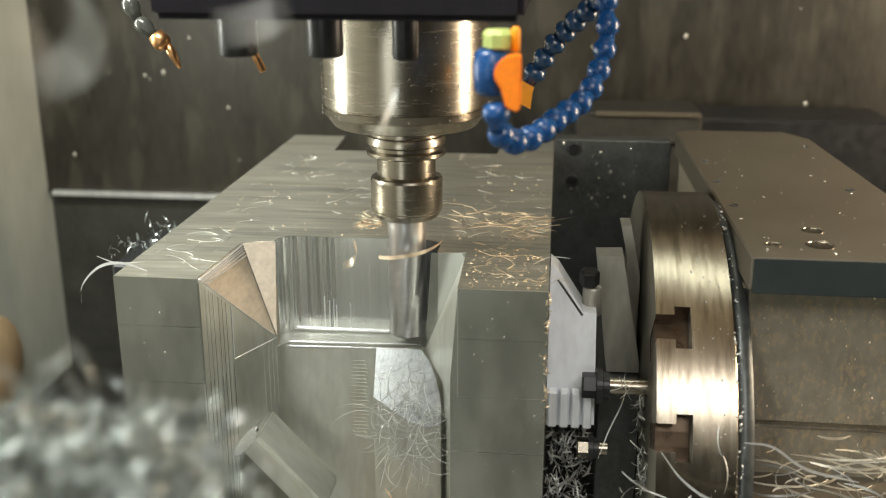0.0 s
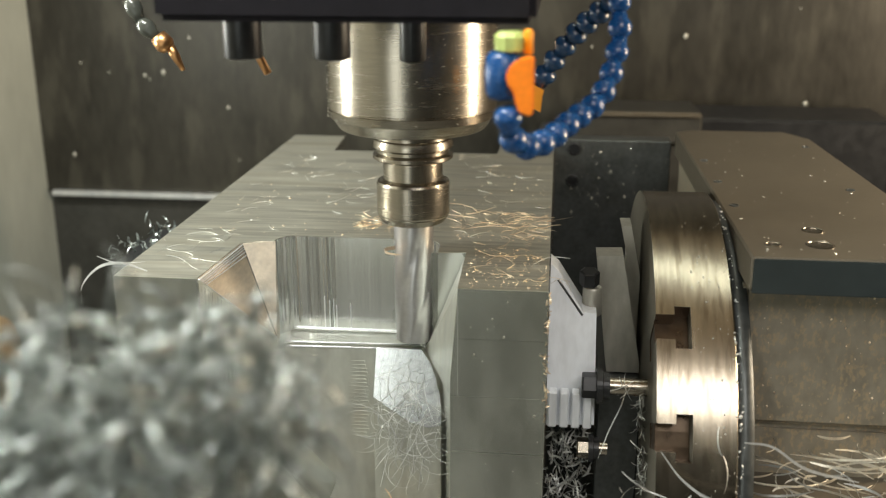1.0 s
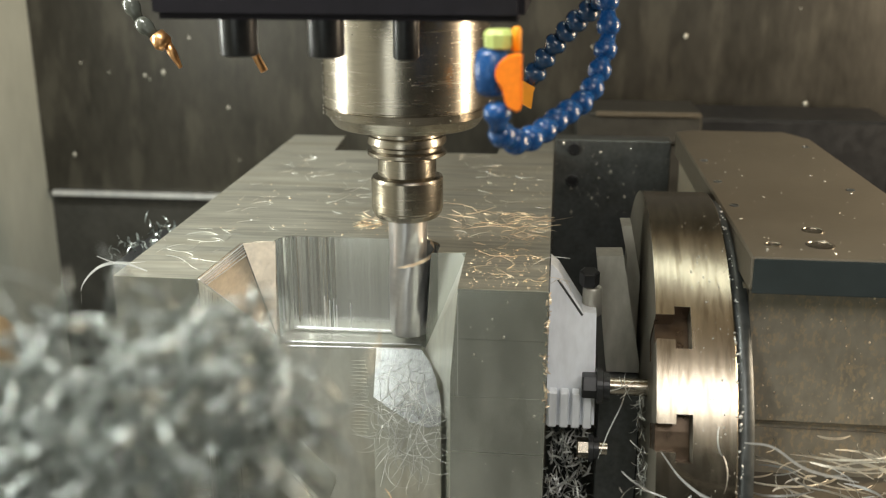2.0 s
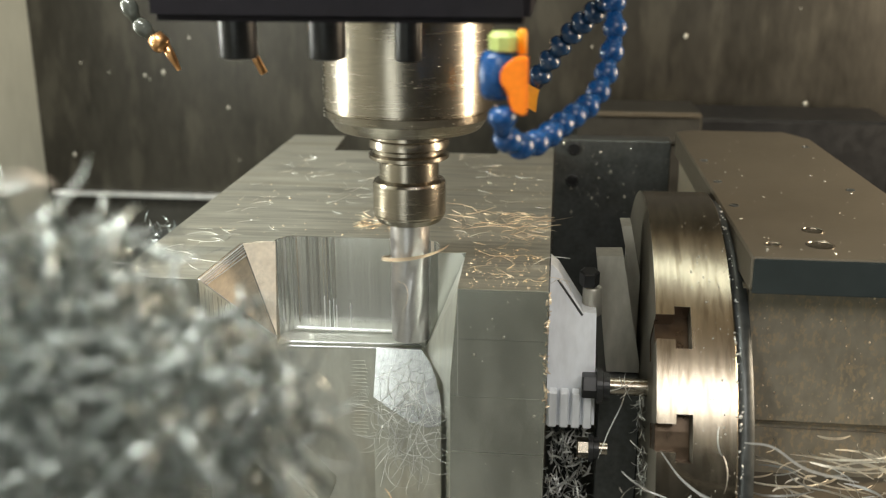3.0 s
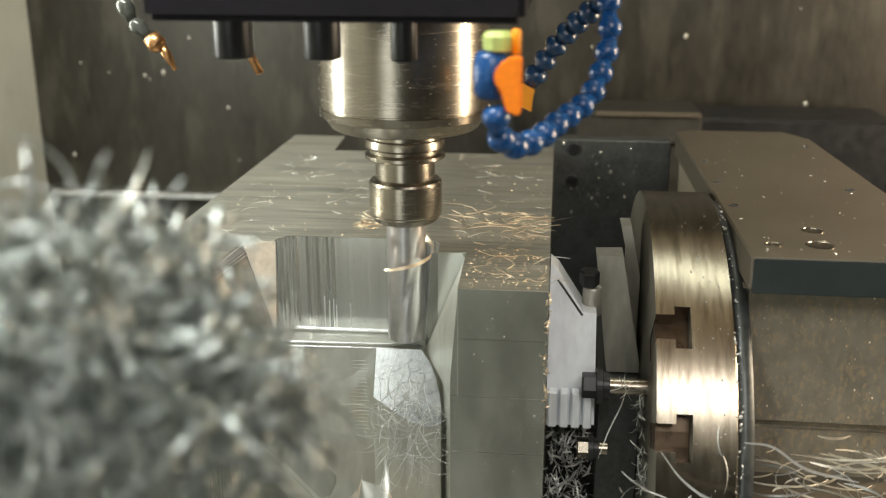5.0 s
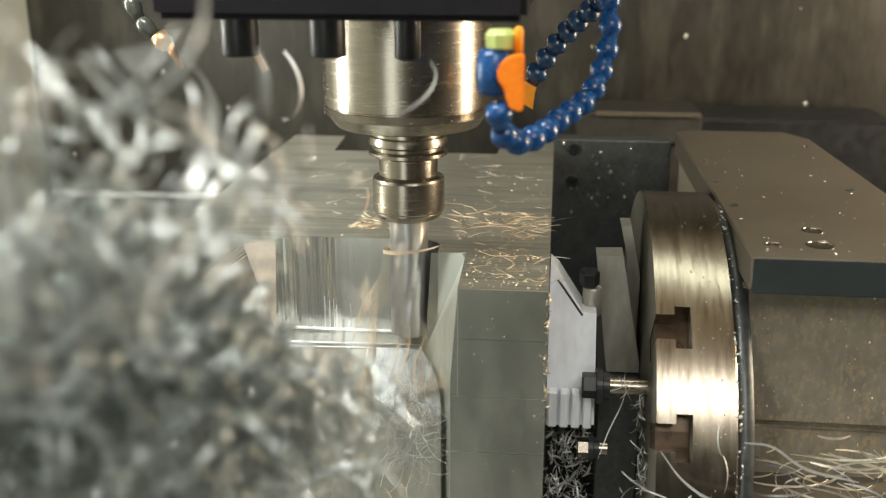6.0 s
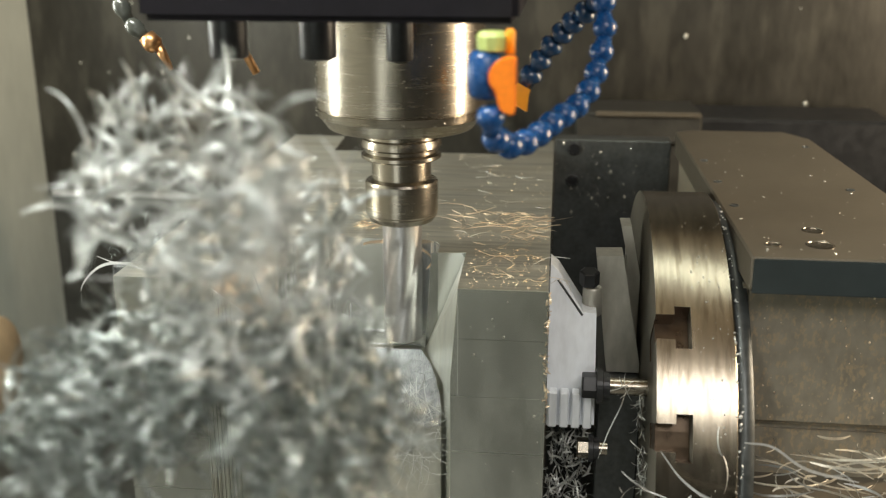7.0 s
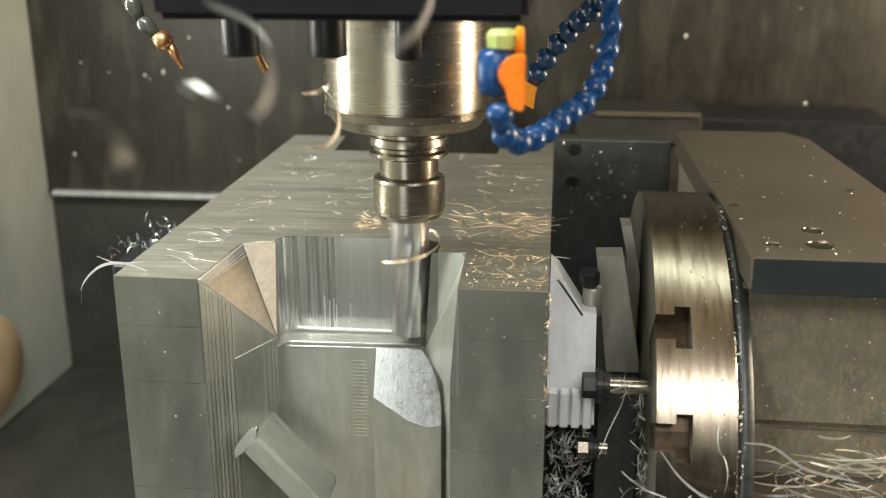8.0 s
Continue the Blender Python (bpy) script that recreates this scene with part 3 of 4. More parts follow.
part("cover_body", boxed((-0.16, 0.0, 0.0), (0.12, 0.15, 0.468), 0.004), DARK, cover)
# Dark box stands in for the shadow gap below the back wall.
part("gap_shade", boxed((0.064, 0.03, 0.0), (0.33, 0.15, 0.4985), 0.004), RUBBER, cover, "dark box in place of the shadowed gap behind")


# ---- spindle head, tool and coolant lines ----
def build_head():
    head = tagged(empty("spindle_head", (0, -0.009, 0)), "dark milling head with turned steel spindle nose and black bolts", "spindle")
    bm = boxed((-0.1155, -0.228, 0.7022), (0.1005, 0.345, 0.98), 0.004, 2)
    part("housing", bm, HEAD, head, "dark painted head casting")
    R = 0.0665
    bm = lathe(bmesh.new(), [(R, 0.701), (R, 0.6205), (R - 0.0008, 0.6198), (R - 0.0008, 0.6190), (R, 0.6184), (R - 0.001, 0.6125), (R - 0.003, 0.6115), (R - 0.0085, 0.6035), (R - 0.010, 0.6025), (0.036, 0.6020)], steps=96)
    sharp(part("spindle_nose", bm, STEEL, head, "turned steel spindle nose"))
    bm = lathe(bmesh.new(), [(0.036, 0.6018), (0.034, 0.5985), (0.030, 0.5980)], steps=64)
    sharp(part("nose_ring", bm, STEEL, head))
    rng = random.Random(3)
    bm = bmesh.new()
    for _ in range(150):
        a = radians(rng.choice((rng.uniform(-80, -40), rng.uniform(-35, 60), rng.uniform(30, 70))) - 90)
        q = rng.uniform(0.0002, 0.0006)
        m = Matrix.Translation((R * m_.cos(a), R * m_.sin(a), rng.uniform(0.612, 0.685))) @ Matrix.Diagonal((q, q, q * 1.3, 1))
        bmesh.ops.create_icosphere(bm, subdivisions=1, radius=1, matrix=m)
    part("drops", bm, WATER, head, "coolant drops on the spindle nose", True)
    for x, y, z, r in ((-0.0825, -0.168, 0.6755, 0.0122), (-0.0312, -0.145, 0.6728, 0.0120), (0.0118, -0.079, 0.6640, 0.0094)):
        bm = lathe(bmesh.new(), [(r * 0.72, z - 0.001), (r * 0.94, z), (r, z + 0.0015), (r, 0.7021)], (x, y, 0), steps=32)
        sharp(part("cap_bolt", bm, RUBBER, head, "black cap bolt"))
    return head


def build_tool():
    tool = tagged(empty("tool_holder", (0, -0.009, 0)), "polished steel tool holder gripping an end mill", "tool holder")
    bm = lathe(bmesh.new(), [(0.028, 0.5982), (0.0300, 0.5975), (0.0300, 0.5945), (0.0312, 0.5935), (0.0322, 0.5905), (0.0322, 0.5875), (0.0290, 0.5855), (0.0290, 0.5830), (0.0322, 0.5812), (0.0322, 0.5785), (0.0305, 0.5772), (0.0245, 0.5765)], steps=64)
    sharp(part("flange", bm, STEEL, tool, "grooved holder flange"), 25)
    bm = lathe(bmesh.new(), [(0.0240, 0.5768), (0.0240, 0.5615), (0.0262, 0.5602)], steps=64)
    sharp(part("neck", bm, STEEL, tool))
    bm = lathe(bmesh.new(), [(0.0255, 0.5608), (0.0285, 0.5594), (0.0295, 0.5575), (0.0295, 0.5330), (0.0288, 0.5318), (0.0288, 0.5306), (0.0262, 0.5265), (0.0225, 0.5245), (0.016, 0.5243)], steps=64)
    sharp(part("clamp_nut", bm, STEEL, tool, "round clamping nut"), 25)
    bm = bmesh.new()
    # end mill: four shallow helical flutes
    steps, rows = 48, 30
    rings = []
    for j in range(rows + 1):
        z = 0.5245 - (0.5245 - 0.4225) * j / rows
        ring = []
        for i in range(steps):
            a = 2 * m_.pi * i / steps
            dip = 0.0 if z > 0.508 else 0.0011 * max(0.0, m_.cos(4 * (a - z * 22.0))) ** 2
            q = 0.0161 - dip
            ring.append(bm.verts.new((q * m_.cos(a), q * m_.sin(a), z)))
        rings.append(ring)
    for a, b in zip(rings, rings[1:]):
        for i in range(steps):
            bm.faces.new((a[i], a[(i + 1) % steps], b[(i + 1) % steps], b[i]))
    bm.faces.new(rings[0])
    bm.faces.new(rings[-1])
    bmesh.ops.recalc_face_normals(bm, faces=bm.faces)
    cutter = sharp(part("end_mill", bm, CUTTER, tool, "fluted end mill blurred by its spin"), 50)
    return tool, cutter


def spline(points, k):
    """Even points along a Catmull-Rom curve."""
    p = [Vector(q) for q in points]
    p = [p[0] * 2 - p[1]] + p + [p[-1] * 2 - p[-2]]
    fine = []
    for i in range(1, len(p) - 2):
        for s in range(20):
            u = s / 20
            fine.append(0.5 * (2 * p[i] + (p[i + 1] - p[i - 1]) * u + (2 * p[i - 1] - 5 * p[i] + 4 * p[i + 1] - p[i + 2]) * u * u + (3 * p[i] - p[i - 1] - 3 * p[i + 1] + p[i + 2]) * u ** 3))
    fine.append(p[-2])
    d = [0.0]
    for a, b in zip(fine, fine[1:]):
        d.append(d[-1] + (b - a).length)
    out = []
    for j in range(k + 1):
        want = d[-1] * j / k
        i = max(i for i in range(len(d)) if d[i] <= want + 1e-9)
        i = min(i, len(fine) - 2)
        u = (want - d[i]) / max(1e-9, d[i + 1] - d[i])
        out.append(fine[i].lerp(fine[i + 1], min(1, u)))
    return out


def hose(parent, points, k, r, mat):
    pts = spline(points, k)
    for a, b in zip(pts, pts[1:]):
        d = b - a
        h = d.length
        bm = lathe(bmesh.new(), [(r * 0.55, -0.1 * h), (r * 0.92, 0.06 * h), (r * 1.05, 0.28 * h), (r * 1.0, 0.48 * h), (r * 0.72, 0.66 * h), (r * 0.62, 0.98 * h)], a, along(d), 20)
        part("segment", bm, mat, parent, smooth=True)


def build_hoses():
    o = Vector((0, -0.009, 0))
    blue = tagged(empty("coolant_hose", o), "looped blue ball-jointed coolant hose with an orange valve", "hose")
    pts = [(0.0868, -0.2595, 0.6600), (0.0872, -0.2600, 0.6470), (0.0965, -0.2430, 0.6355), (0.1103, -0.2195, 0.6367), (0.1216, -0.1953, 0.6425), (0.1356, -0.1717, 0.6476),
           (0.1442, -0.1560, 0.6591), (0.1495, -0.1399, 0.6748), (0.1519, -0.1353, 0.6885), (0.1500, -0.1320, 0.7074), (0.148, -0.131, 0.735)]
    hose(blue, [Vector(p) - o for p in pts], 14, 0.0074, BLUE)
    # valve body and lever
    c = Vector((0.0835, -0.256, 0.678)) - o
    bm = lathe(bmesh.new(), [(0.0068, -0.013), (0.0088, -0.010), (0.0095, 0.0), (0.0088, 0.009), (0.0065, 0.012)], c, steps=24)
    valve = part("valve_body", bm, BLUE, blue, "round blue valve body", True)
    bm = lathe(bmesh.new(), [(0.006, 0.012), (0.0082, 0.013), (0.0086, 0.020), (0.0065, 0.0225)], c + Vector((0.004, 0, 0)), steps=10)
    part("valve_collar", bm, GREEN, valve, "pale green threaded collar")
    bm = lathe(bmesh.new(), [(0.0026, 0.011), (0.0026, 0.0225), (0.0016, 0.024)], c + Vector((0.0135, -0.002, 0)), steps=10)
    part("valve_pin", bm, AMBER, valve, "amber pin beside the collar", True)
    bm = bmesh.new()
    f = Matrix.Translation(c + Vector((0.0085, -0.010, 0))) @ Matrix(((1, 0, 0, 0), (0, 0, 1, 0), (0, 1, 0, 0), (0, 0, 0, 1)))
    lever = [(0.0085, 0.0105), (0.0025, 0.0100)] + arc_points(0.003, 0.000, 0.0088, 118, 232, 8) + [(0.0012, -0.0185), (0.0074, -0.0205), (0.0090, -0.0175)]
    prism(bm, lever, -0.0035, 0.0055, f)
    bmesh.ops.bevel(bm, geom=bm.edges[:], offset=0.0009, segments=2, affect="EDGES")
    part("valve_lever", bm, ORANGE, valve, "orange valve lever")
    dark = tagged(empty("nozzle_hose", o), "dark blue ball-jointed coolant hose ending in a flat orange nozzle", "hose")
    pts = [(0.153, -0.118, 0.735), (0.1480, -0.112, 0.7090), (0.1354, -0.103, 0.6964), (0.1211, -0.0887, 0.6800), (0.1082, -0.0852, 0.6621), (0.1006, -0.0801, 0.6475)]
    hose(dark, [Vector(p) - o for p in pts], 9, 0.0078, BLUE_DARK)
    bm = bmesh.new()
    a = Vector((0.0990, -0.0805, 0.6455)) - o
    d = Vector((-0.010, -0.006, -0.0175)).normalized()
    side = Vector((1, 0, -0.55)).normalized()
    thick = d.cross(side).normalized()
    loop = []
    for s, w, th in ((0.0, 0.0050, 0.0045), (0.004, 0.0060, 0.004), (0.014, 0.0105, 0.0020)):
        loop.append([bm.verts.new(a + d * s + side * w * i + thick * th * j) for i, j in ((-1, -1), (1, -1), (1, 1), (-1, 1))])
    for p, q in zip(loop, loop[1:]):
        for i in range(4):
            bm.faces.new((p[i], p[(i + 1) % 4], q[(i + 1) % 4], q[i]))
    bm.faces.new(loop[0][::-1])
    bm.faces.new(loop[-1])
    bmesh.ops.recalc_face_normals(bm, faces=bm.faces)
    part("nozzle", bm, AMBER, dark, "flat orange fan nozzle")
    jet = tagged(empty("air_nozzle", o), "clear jointed air line with a small brass tip", "nozzle")
    pts = [(-0.112, -0.030, 0.790), (-0.170, -0.036, 0.782), (-0.208, -0.048, 0.745), (-0.211, -0.0540, 0.716), (-0.2040, -0.0560, 0.7000), (-0.1962, -0.0588, 0.6859), (-0.183, -0.0612, 0.6740)]
    hose(jet, [Vector(p) - o for p in pts], 11, 0.0062, CLEAR)
    bm = lathe(bmesh.new(), [(0.0062, 0.0), (0.0074, 0.008), (0.0048, 0.012)], Vector((-0.183, -0.0612, 0.676)) - o, along((0.5, -0.05, -0.6)), 20)
    part("joint", bm, COPPER, jet, "brass joint", True)
    bm = lathe(bmesh.new(), [(0.0034, 0.0), (0.0034, 0.008), (0.0015, 0.020)], Vector((-0.1745, -0.0615, 0.6690)) - o, along((0.40, -0.05, -0.75)), 16)
    part("tip", bm, COPPER, jet, "brass tip", True)
    pipe = tagged(empty("copper_nozzle", o), "short bare copper coolant pipe under the head", "nozzle")
    bm = lathe(bmesh.new(), [(0.0032, 0.0), (0.0032, 0.062), (0.0026, 0.0625)], Vector((-0.1380, -0.030, 0.700)) - o, along((0.36, -0.1, -0.62)), 16)
    part("tube", bm, COPPER, pipe, smooth=True)
    return [blue, dark, jet, pipe]


HEAD_OB = build_head()
TOOL_OB, CUTTER_OB = build_tool()
HOSES = build_hoses()


# ---- shavings ----
def chip_tangle(name, seed, count, spread, radius, width, mat, label, arc=(1.5, 5.0)):
    """A loose nest of curled shavings round the object's origin."""
    rng = random.Random(seed)
    verts, faces = [], []
    for _ in range(count):
        while True:
            p = Vector([rng.uniform(-1, 1) for _ in range(3)])
            if p.length < 1 and p.length > rng.uniform(0, 0.75):
                break
        at = Vector([a * b for a, b in zip(p, spread)])
        curl(verts, faces, at, any_turn(rng), rng.uniform(*radius), rng.uniform(*arc), rng.uniform(*width), rng.uniform(-0.012, 0.012))
    ob = new(name, strip_mesh(name, verts, faces, mat))
    return tagged(ob, label, "metal shavings", kind="stuff")


NEST_LABEL = "loose nest of curled aluminium shavings hanging before the block"
NESTS = [
    chip_tangle("chip_nest", 11, 300, (0.060, 0.036, 0.036), (0.009, 0.017), (0.0016, 0.0030), CHIP_DULL, NEST_LABEL, (1.6, 4.2)),
    chip_tangle("chip_nest", 12, 300, (0.056, 0.036, 0.040), (0.009, 0.017), (0.0016, 0.0030), CHIP_DULL, NEST_LABEL, (1.6, 4.2)),
    chip_tangle("chip_nest", 13, 190, (0.082, 0.042, 0.046), (0.011, 0.022), (0.0014, 0.0027), CHIP_MID, "bright loose nest of curled aluminium shavings thrown up by the tool", (1.3, 3.2)),
    chip_tangle("chip_nest", 17, 190, (0.074, 0.042, 0.048), (0.011, 0.022), (0.0014, 0.0027), CHIP_MID, "bright loose nest of curled aluminium shavings thrown up by the tool", (1.3, 3.2)),
]
WHIRLS = [
    chip_tangle("chip_whirl", 14, 26, (0.080, 0.028, 0.046), (0.014, 0.028), (0.0012, 0.0028), CHIP_WARM, "warm-lit curls of shavings whirling off the end mill", (1.6, 3.6)),
    chip_tangle("chip_whirl", 15, 28, (0.070, 0.028, 0.044), (0.014, 0.028), (0.0012, 0.0028), CHIP_WARM, "warm-lit curls of shavings whirling off the end mill", (1.6, 3.6)),
    chip_tangle("chip_whirl", 18, 24, (0.070, 0.028, 0.040), (0.014, 0.026), (0.0012, 0.0026), CHIP_WARM, "warm-lit curls of shavings whirling off the end mill", (1.6, 3.6)),
]
WIRES = chip_tangle("wire_tangle", 16, 120, (0.030, 0.016, 0.040), (0.006, 0.020), (0.0003, 0.0008), CHIP, "wiry bright shavings tangled over the sloped facet", (1.5, 5.5))

def scatter(name, seed, count, lo, hi, radius, width, mat, label, flat=True, lift=0.0006, arc=(0.6, 2.6)):
    rng = random.Random(seed)
    verts, faces = [], []
    for _ in range(count):
        at = Vector([rng.uniform(a, b) for a, b in zip(lo, hi)])
        r = rng.uniform(*radius)
        turn = Euler((rng.uniform(-0.25, 0.25) if flat else rng.uniform(0, 6.28), rng.uniform(-0.25, 0.25) if flat else rng.uniform(0, 6.28), rng.uniform(0, 6.28))).to_matrix()
        w = rng.uniform(*width)
        ribbon(verts, faces, at + Vector((0, 0, lift + (w * 0.5 if flat else 0))), turn, r, rng.uniform(*arc), w, rng.uniform(-0.003, 0.003), segs=8, twist=rng.uniform(-1, 1))
    ob = new(name, strip_mesh(name, verts, faces, mat))
    return tagged(ob, label, "metal shavings", kind="stuff")


scatter("shavings_on_block", 21, 80, (-0.20, 0.03, TOP), (0.108, 0.36, TOP), (0.006, 0.020), (0.0002, 0.0006), CHIP, "fine bright shavings scattered on the block's top", arc=(0.5, 3.2))
scatter("shavings_on_block", 22, 32, (0.050, -0.085, TOP), (0.109, 0.02, TOP), (0.005, 0.018), (0.0002, 0.0006), CHIP_WARM, "fine golden shavings scattered on the block's corner", arc=(0.5, 3.0))
scatter("shavings_on_block", 27, 60, (0.030, 0.03, TOP), (0.110, 0.11, TOP), (0.008, 0.028), (0.0003, 0.0007), CHIP_WARM, "loose golden wires of swarf lying on the block", arc=(0.8, 3.4))
scatter("shavings_on_block", 28, 26, (-0.06, 0.05, TOP), (-0.03, 0.09, TOP), (0.006, 0.014), (0.0004, 0.0009), CHIP_WARM, "small tangle of golden wires on the block", arc=(0.8, 3.0))
scatter("shavings_on_block", 29, 20, (-0.21, -0.08, TOP), (-0.155, 0.03, TOP), (0.010, 0.026), (0.0003, 0.0007), CHIP, "pale wires of swarf on the block's corner", arc=(0.8, 2.4))
scatter("edge_burr", 30, 60, (0.1105, -0.1025, 0.395), (0.1135, -0.099, 0.498), (0.002, 0.006), (0.0006, 0.0016), CHIP_WARM, "ragged golden burr along the block's edge", False, arc=(0.5, 1.5))
scatter("shavings_on_faceplate", 31, 9, (0.165, -0.185, 0.365), (0.235, -0.165, 0.42), (0.010, 0.030), (0.0005, 0.0012), CHIP, "wiry shavings caught in the faceplate's slot", False, arc=(0.6, 2.2))
def on_facet():
    rng = random.Random(61)
    verts, faces = [], []
    tilt = Matrix.Rotation(radians(45), 3, "X")
    for _ in range(46):
        x, y = rng.uniform(-0.022, 0.024), rng.uniform(-0.066, -0.030)
        ribbon(verts, faces, Vector((x, y - 0.0006, 0.4193 + y + 0.024)), tilt @ Matrix.Rotation(rng.uniform(0, 6.28), 3, "Z"), rng.uniform(0.003, 0.012), rng.uniform(0.5, 2.6), rng.uniform(0.0002, 0.0006), 0.0, segs=8)
    ob = new("shavings_on_facet", strip_mesh("shavings_on_facet", verts, faces, CHIP))
    return tagged(ob, "hair-thin bright shavings stuck to the sloped facet", "metal shavings", kind="stuff")


on_facet()
scatter("shavings_heap", 24, 260, (0.114, -0.07, 0.28), (0.150, 0.0, 0.362), (0.004, 0.010), (0.001, 0.0024), CHIP, "heap of short grey shavings under the jaw", False)
scatter("shavings_heap", 25, 44, (0.270, -0.150, 0.347), (0.42, -0.090, 0.396), (0.018, 0.050), (0.0010, 0.0028), CHIP_STRAW, "wiry straw-coloured shavings lying on the rotary table's flange", True, arc=(0.7, 2.0))
scatter("shavings_heap", 32, 30, (0.272, -0.155, 0.350), (0.41, -0.110, 0.390), (0.016, 0.050), (0.0008, 0.0022), CHIP, "pale wiry shavings lying over the golden heap", True, arc=(0.7, 2.0))
scatter("shavings_on_plate", 33, 55, (0.1830, -0.112, 0.345), (0.1885, -0.095, 0.375), (0.003, 0.008), (0.0005, 0.0012), CHIP, "short grey shavings clinging to the black plate's edge", False)
scatter("shavings_on_plate", 34, 45, (0.1840, -0.090, 0.375), (0.1885, -0.060, 0.418), (0.003, 0.008), (0.0005, 0.0012), CHIP, "short grey shavings clinging to the faceplate's edge", False)
scatter("shavings_on_bolt", 35, 9, (0.164, -0.080, 0.408), (0.178, -0.076, 0.420), (0.008, 0.020), (0.0003, 0.0008), CHIP, "thin pale shavings tangled round the bolt's shank", False, arc=(0.6, 1.8))
scatter("shavings_heap", 26, 70, (-0.305, 0.07, 0.450), (-0.232, 0.17, 0.470), (0.004, 0.009), (0.001, 0.0028), CHIP_DULL, "heap of shavings at the block's far side", False)


# ---- coolant drops and fine grit ----
def specks(name, seed, count, spot, size, mat, label):
    """Small flattened beads at places given by spot(rng): a point and the direction that it faces."""
    rng = random.Random(seed)
    bm = bmesh.new()
    for _ in range(count):
        p, facing = spot(rng)
        q = rng.uniform(*size) * rng.choice((0.6, 0.8, 1.0, 1.6))
        m = Matrix.Translation(p) @ along(facing).to_4x4() @ Matrix.Diagonal((q, q * rng.uniform(0.8, 1.8), q * 0.45, 1))
        bmesh.ops.create_icosphere(bm, subdivisions=1, radius=1, matrix=m)
    return tagged(link(name, bm, mat, None, True), label, "droplets", kind="stuff")


def on_rim(rng):
    a = radians(rng.uniform(95, 205))
    d = Vector((0, m_.cos(a), m_.sin(a)))
    return Vector((rng.uniform(0.2165, 0.2455), 0.044, 0.319)) + d * 0.2166, d


specks("coolant_drops", 41, 140, on_rim, (0.0002, 0.0006), WATER, "coolant drops and fine grit on the faceplate's rim")
def on_edge(rng):
    p, d = on_rim(rng)
    return Vector((rng.uniform(0.2450, 0.2500), p.y, p.z)) + d * rng.uniform(-0.001, 0.001), Vector((rng.uniform(-1, 1), rng.uniform(-1, 1), rng.uniform(-1, 1)))


specks("edge_burr", 47, 110, on_edge, (0.0004, 0.0009), CHIP, "small bright chips packed along the faceplate's rear edge")
specks("coolant_drops", 42, 60, lambda g: (Vector((g.uniform(0.262, 0.392), -0.09 + 0.42 * g.random() ** 1.6, 0.5311)), Vector((0, 0, 1))), (0.0004, 0.0010), WATER, "coolant drops and grit on the rotary table's cover")
specks("coolant_drops", 43, 60, lambda g: (Vector((g.uniform(0.27, 0.408), -0.0722, g.uniform(0.392, 0.50))), Vector((0, -1, 0))), (0.0003, 0.0007), CHIP_WARM, "fine golden grit stuck to the rotary table's front")
specks("coolant_drops", 44, 45, lambda g: (Vector((g.choice((g.uniform(-0.218, -0.155), g.uniform(0.052, 0.109))), -0.1006, g.uniform(0.34, 0.496))), Vector((0, -1, 0))), (0.0003, 0.0008), WATER, "coolant drops on the block's front faces")
specks("coolant_drops", 45, 260, lambda g: (Vector((g.uniform(0.03, 0.110) if g.random() < 0.6 else g.uniform(-0.2, 0.03), 0.025 + 0.3 * g.random() ** 2, TOP)), Vector((0, 0, 1))), (0.0004, 0.0009), CHIP_WARM, "fine golden grit strewn over the block's top")
specks("coolant_drops", 48, 260, lambda g: (Vector((g.uniform(0.048, 0.110), -0.098 + 0.1 * g.random(), TOP)), Vector((0, 0, 1))), (0.0003, 0.0008), CHIP_WARM, "fine golden grit on the block's corner")
specks("coolant_drops", 46, 50, lambda g: (Vector((g.uniform(0.116, 0.247), 0.3997, g.uniform(0.42, 0.51))), Vector((0, -1, 0))), (0.0004, 0.0011), WATER, "coolant drops on the tall black plate")


# ---- shavings in the air ----
def eye_point(px, py, depth):
    """A place so far in front of the camera, by its share of the view across and down."""
    half = m_.tan(radians(46.91) / 2)
    v = look(EYE, (0.0073, 0.1436, 0.4533)).to_3x3() @ Vector(((2 * px - 1) * half, (1 - 2 * py) * half * 882 / 1568, -1))
    return EYE + v * depth


FLYING = []


def fling(t, *chips):
    """Shavings that fly past at t: across, down, distance, radius in mm, width in mm, lean in degrees."""
    for px, py, d, r, w, lean in chips:
        rng = random.Random(900 + len(FLYING))
        verts, faces = [], []
        turn = (look(EYE, (0.0073, 0.1436, 0.4533)).to_3x3() @ Euler((rng.uniform(-1.2, 1.2), rng.uniform(-1.2, 1.2), radians(lean))).to_matrix())
        ribbon(verts, faces, Vector(), turn, r / 900, rng.uniform(0.9, 3.2), w * (0.72 if d < 0.37 else 1.05) / 1000, rng.uniform(-12, 12) / 1000, segs=18, twist=rng.uniform(-3, 3), wave=rng.uniform(0.1, 0.5))
        # shavings far out near the tool get the warm-lit colour
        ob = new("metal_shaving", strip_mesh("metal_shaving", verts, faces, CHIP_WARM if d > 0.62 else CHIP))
        tagged(ob, "single curled aluminium shaving flung off by the tool", "metal shaving", "flying shavings")
        FLYING.append((ob, t, eye_point(px, py, d)))


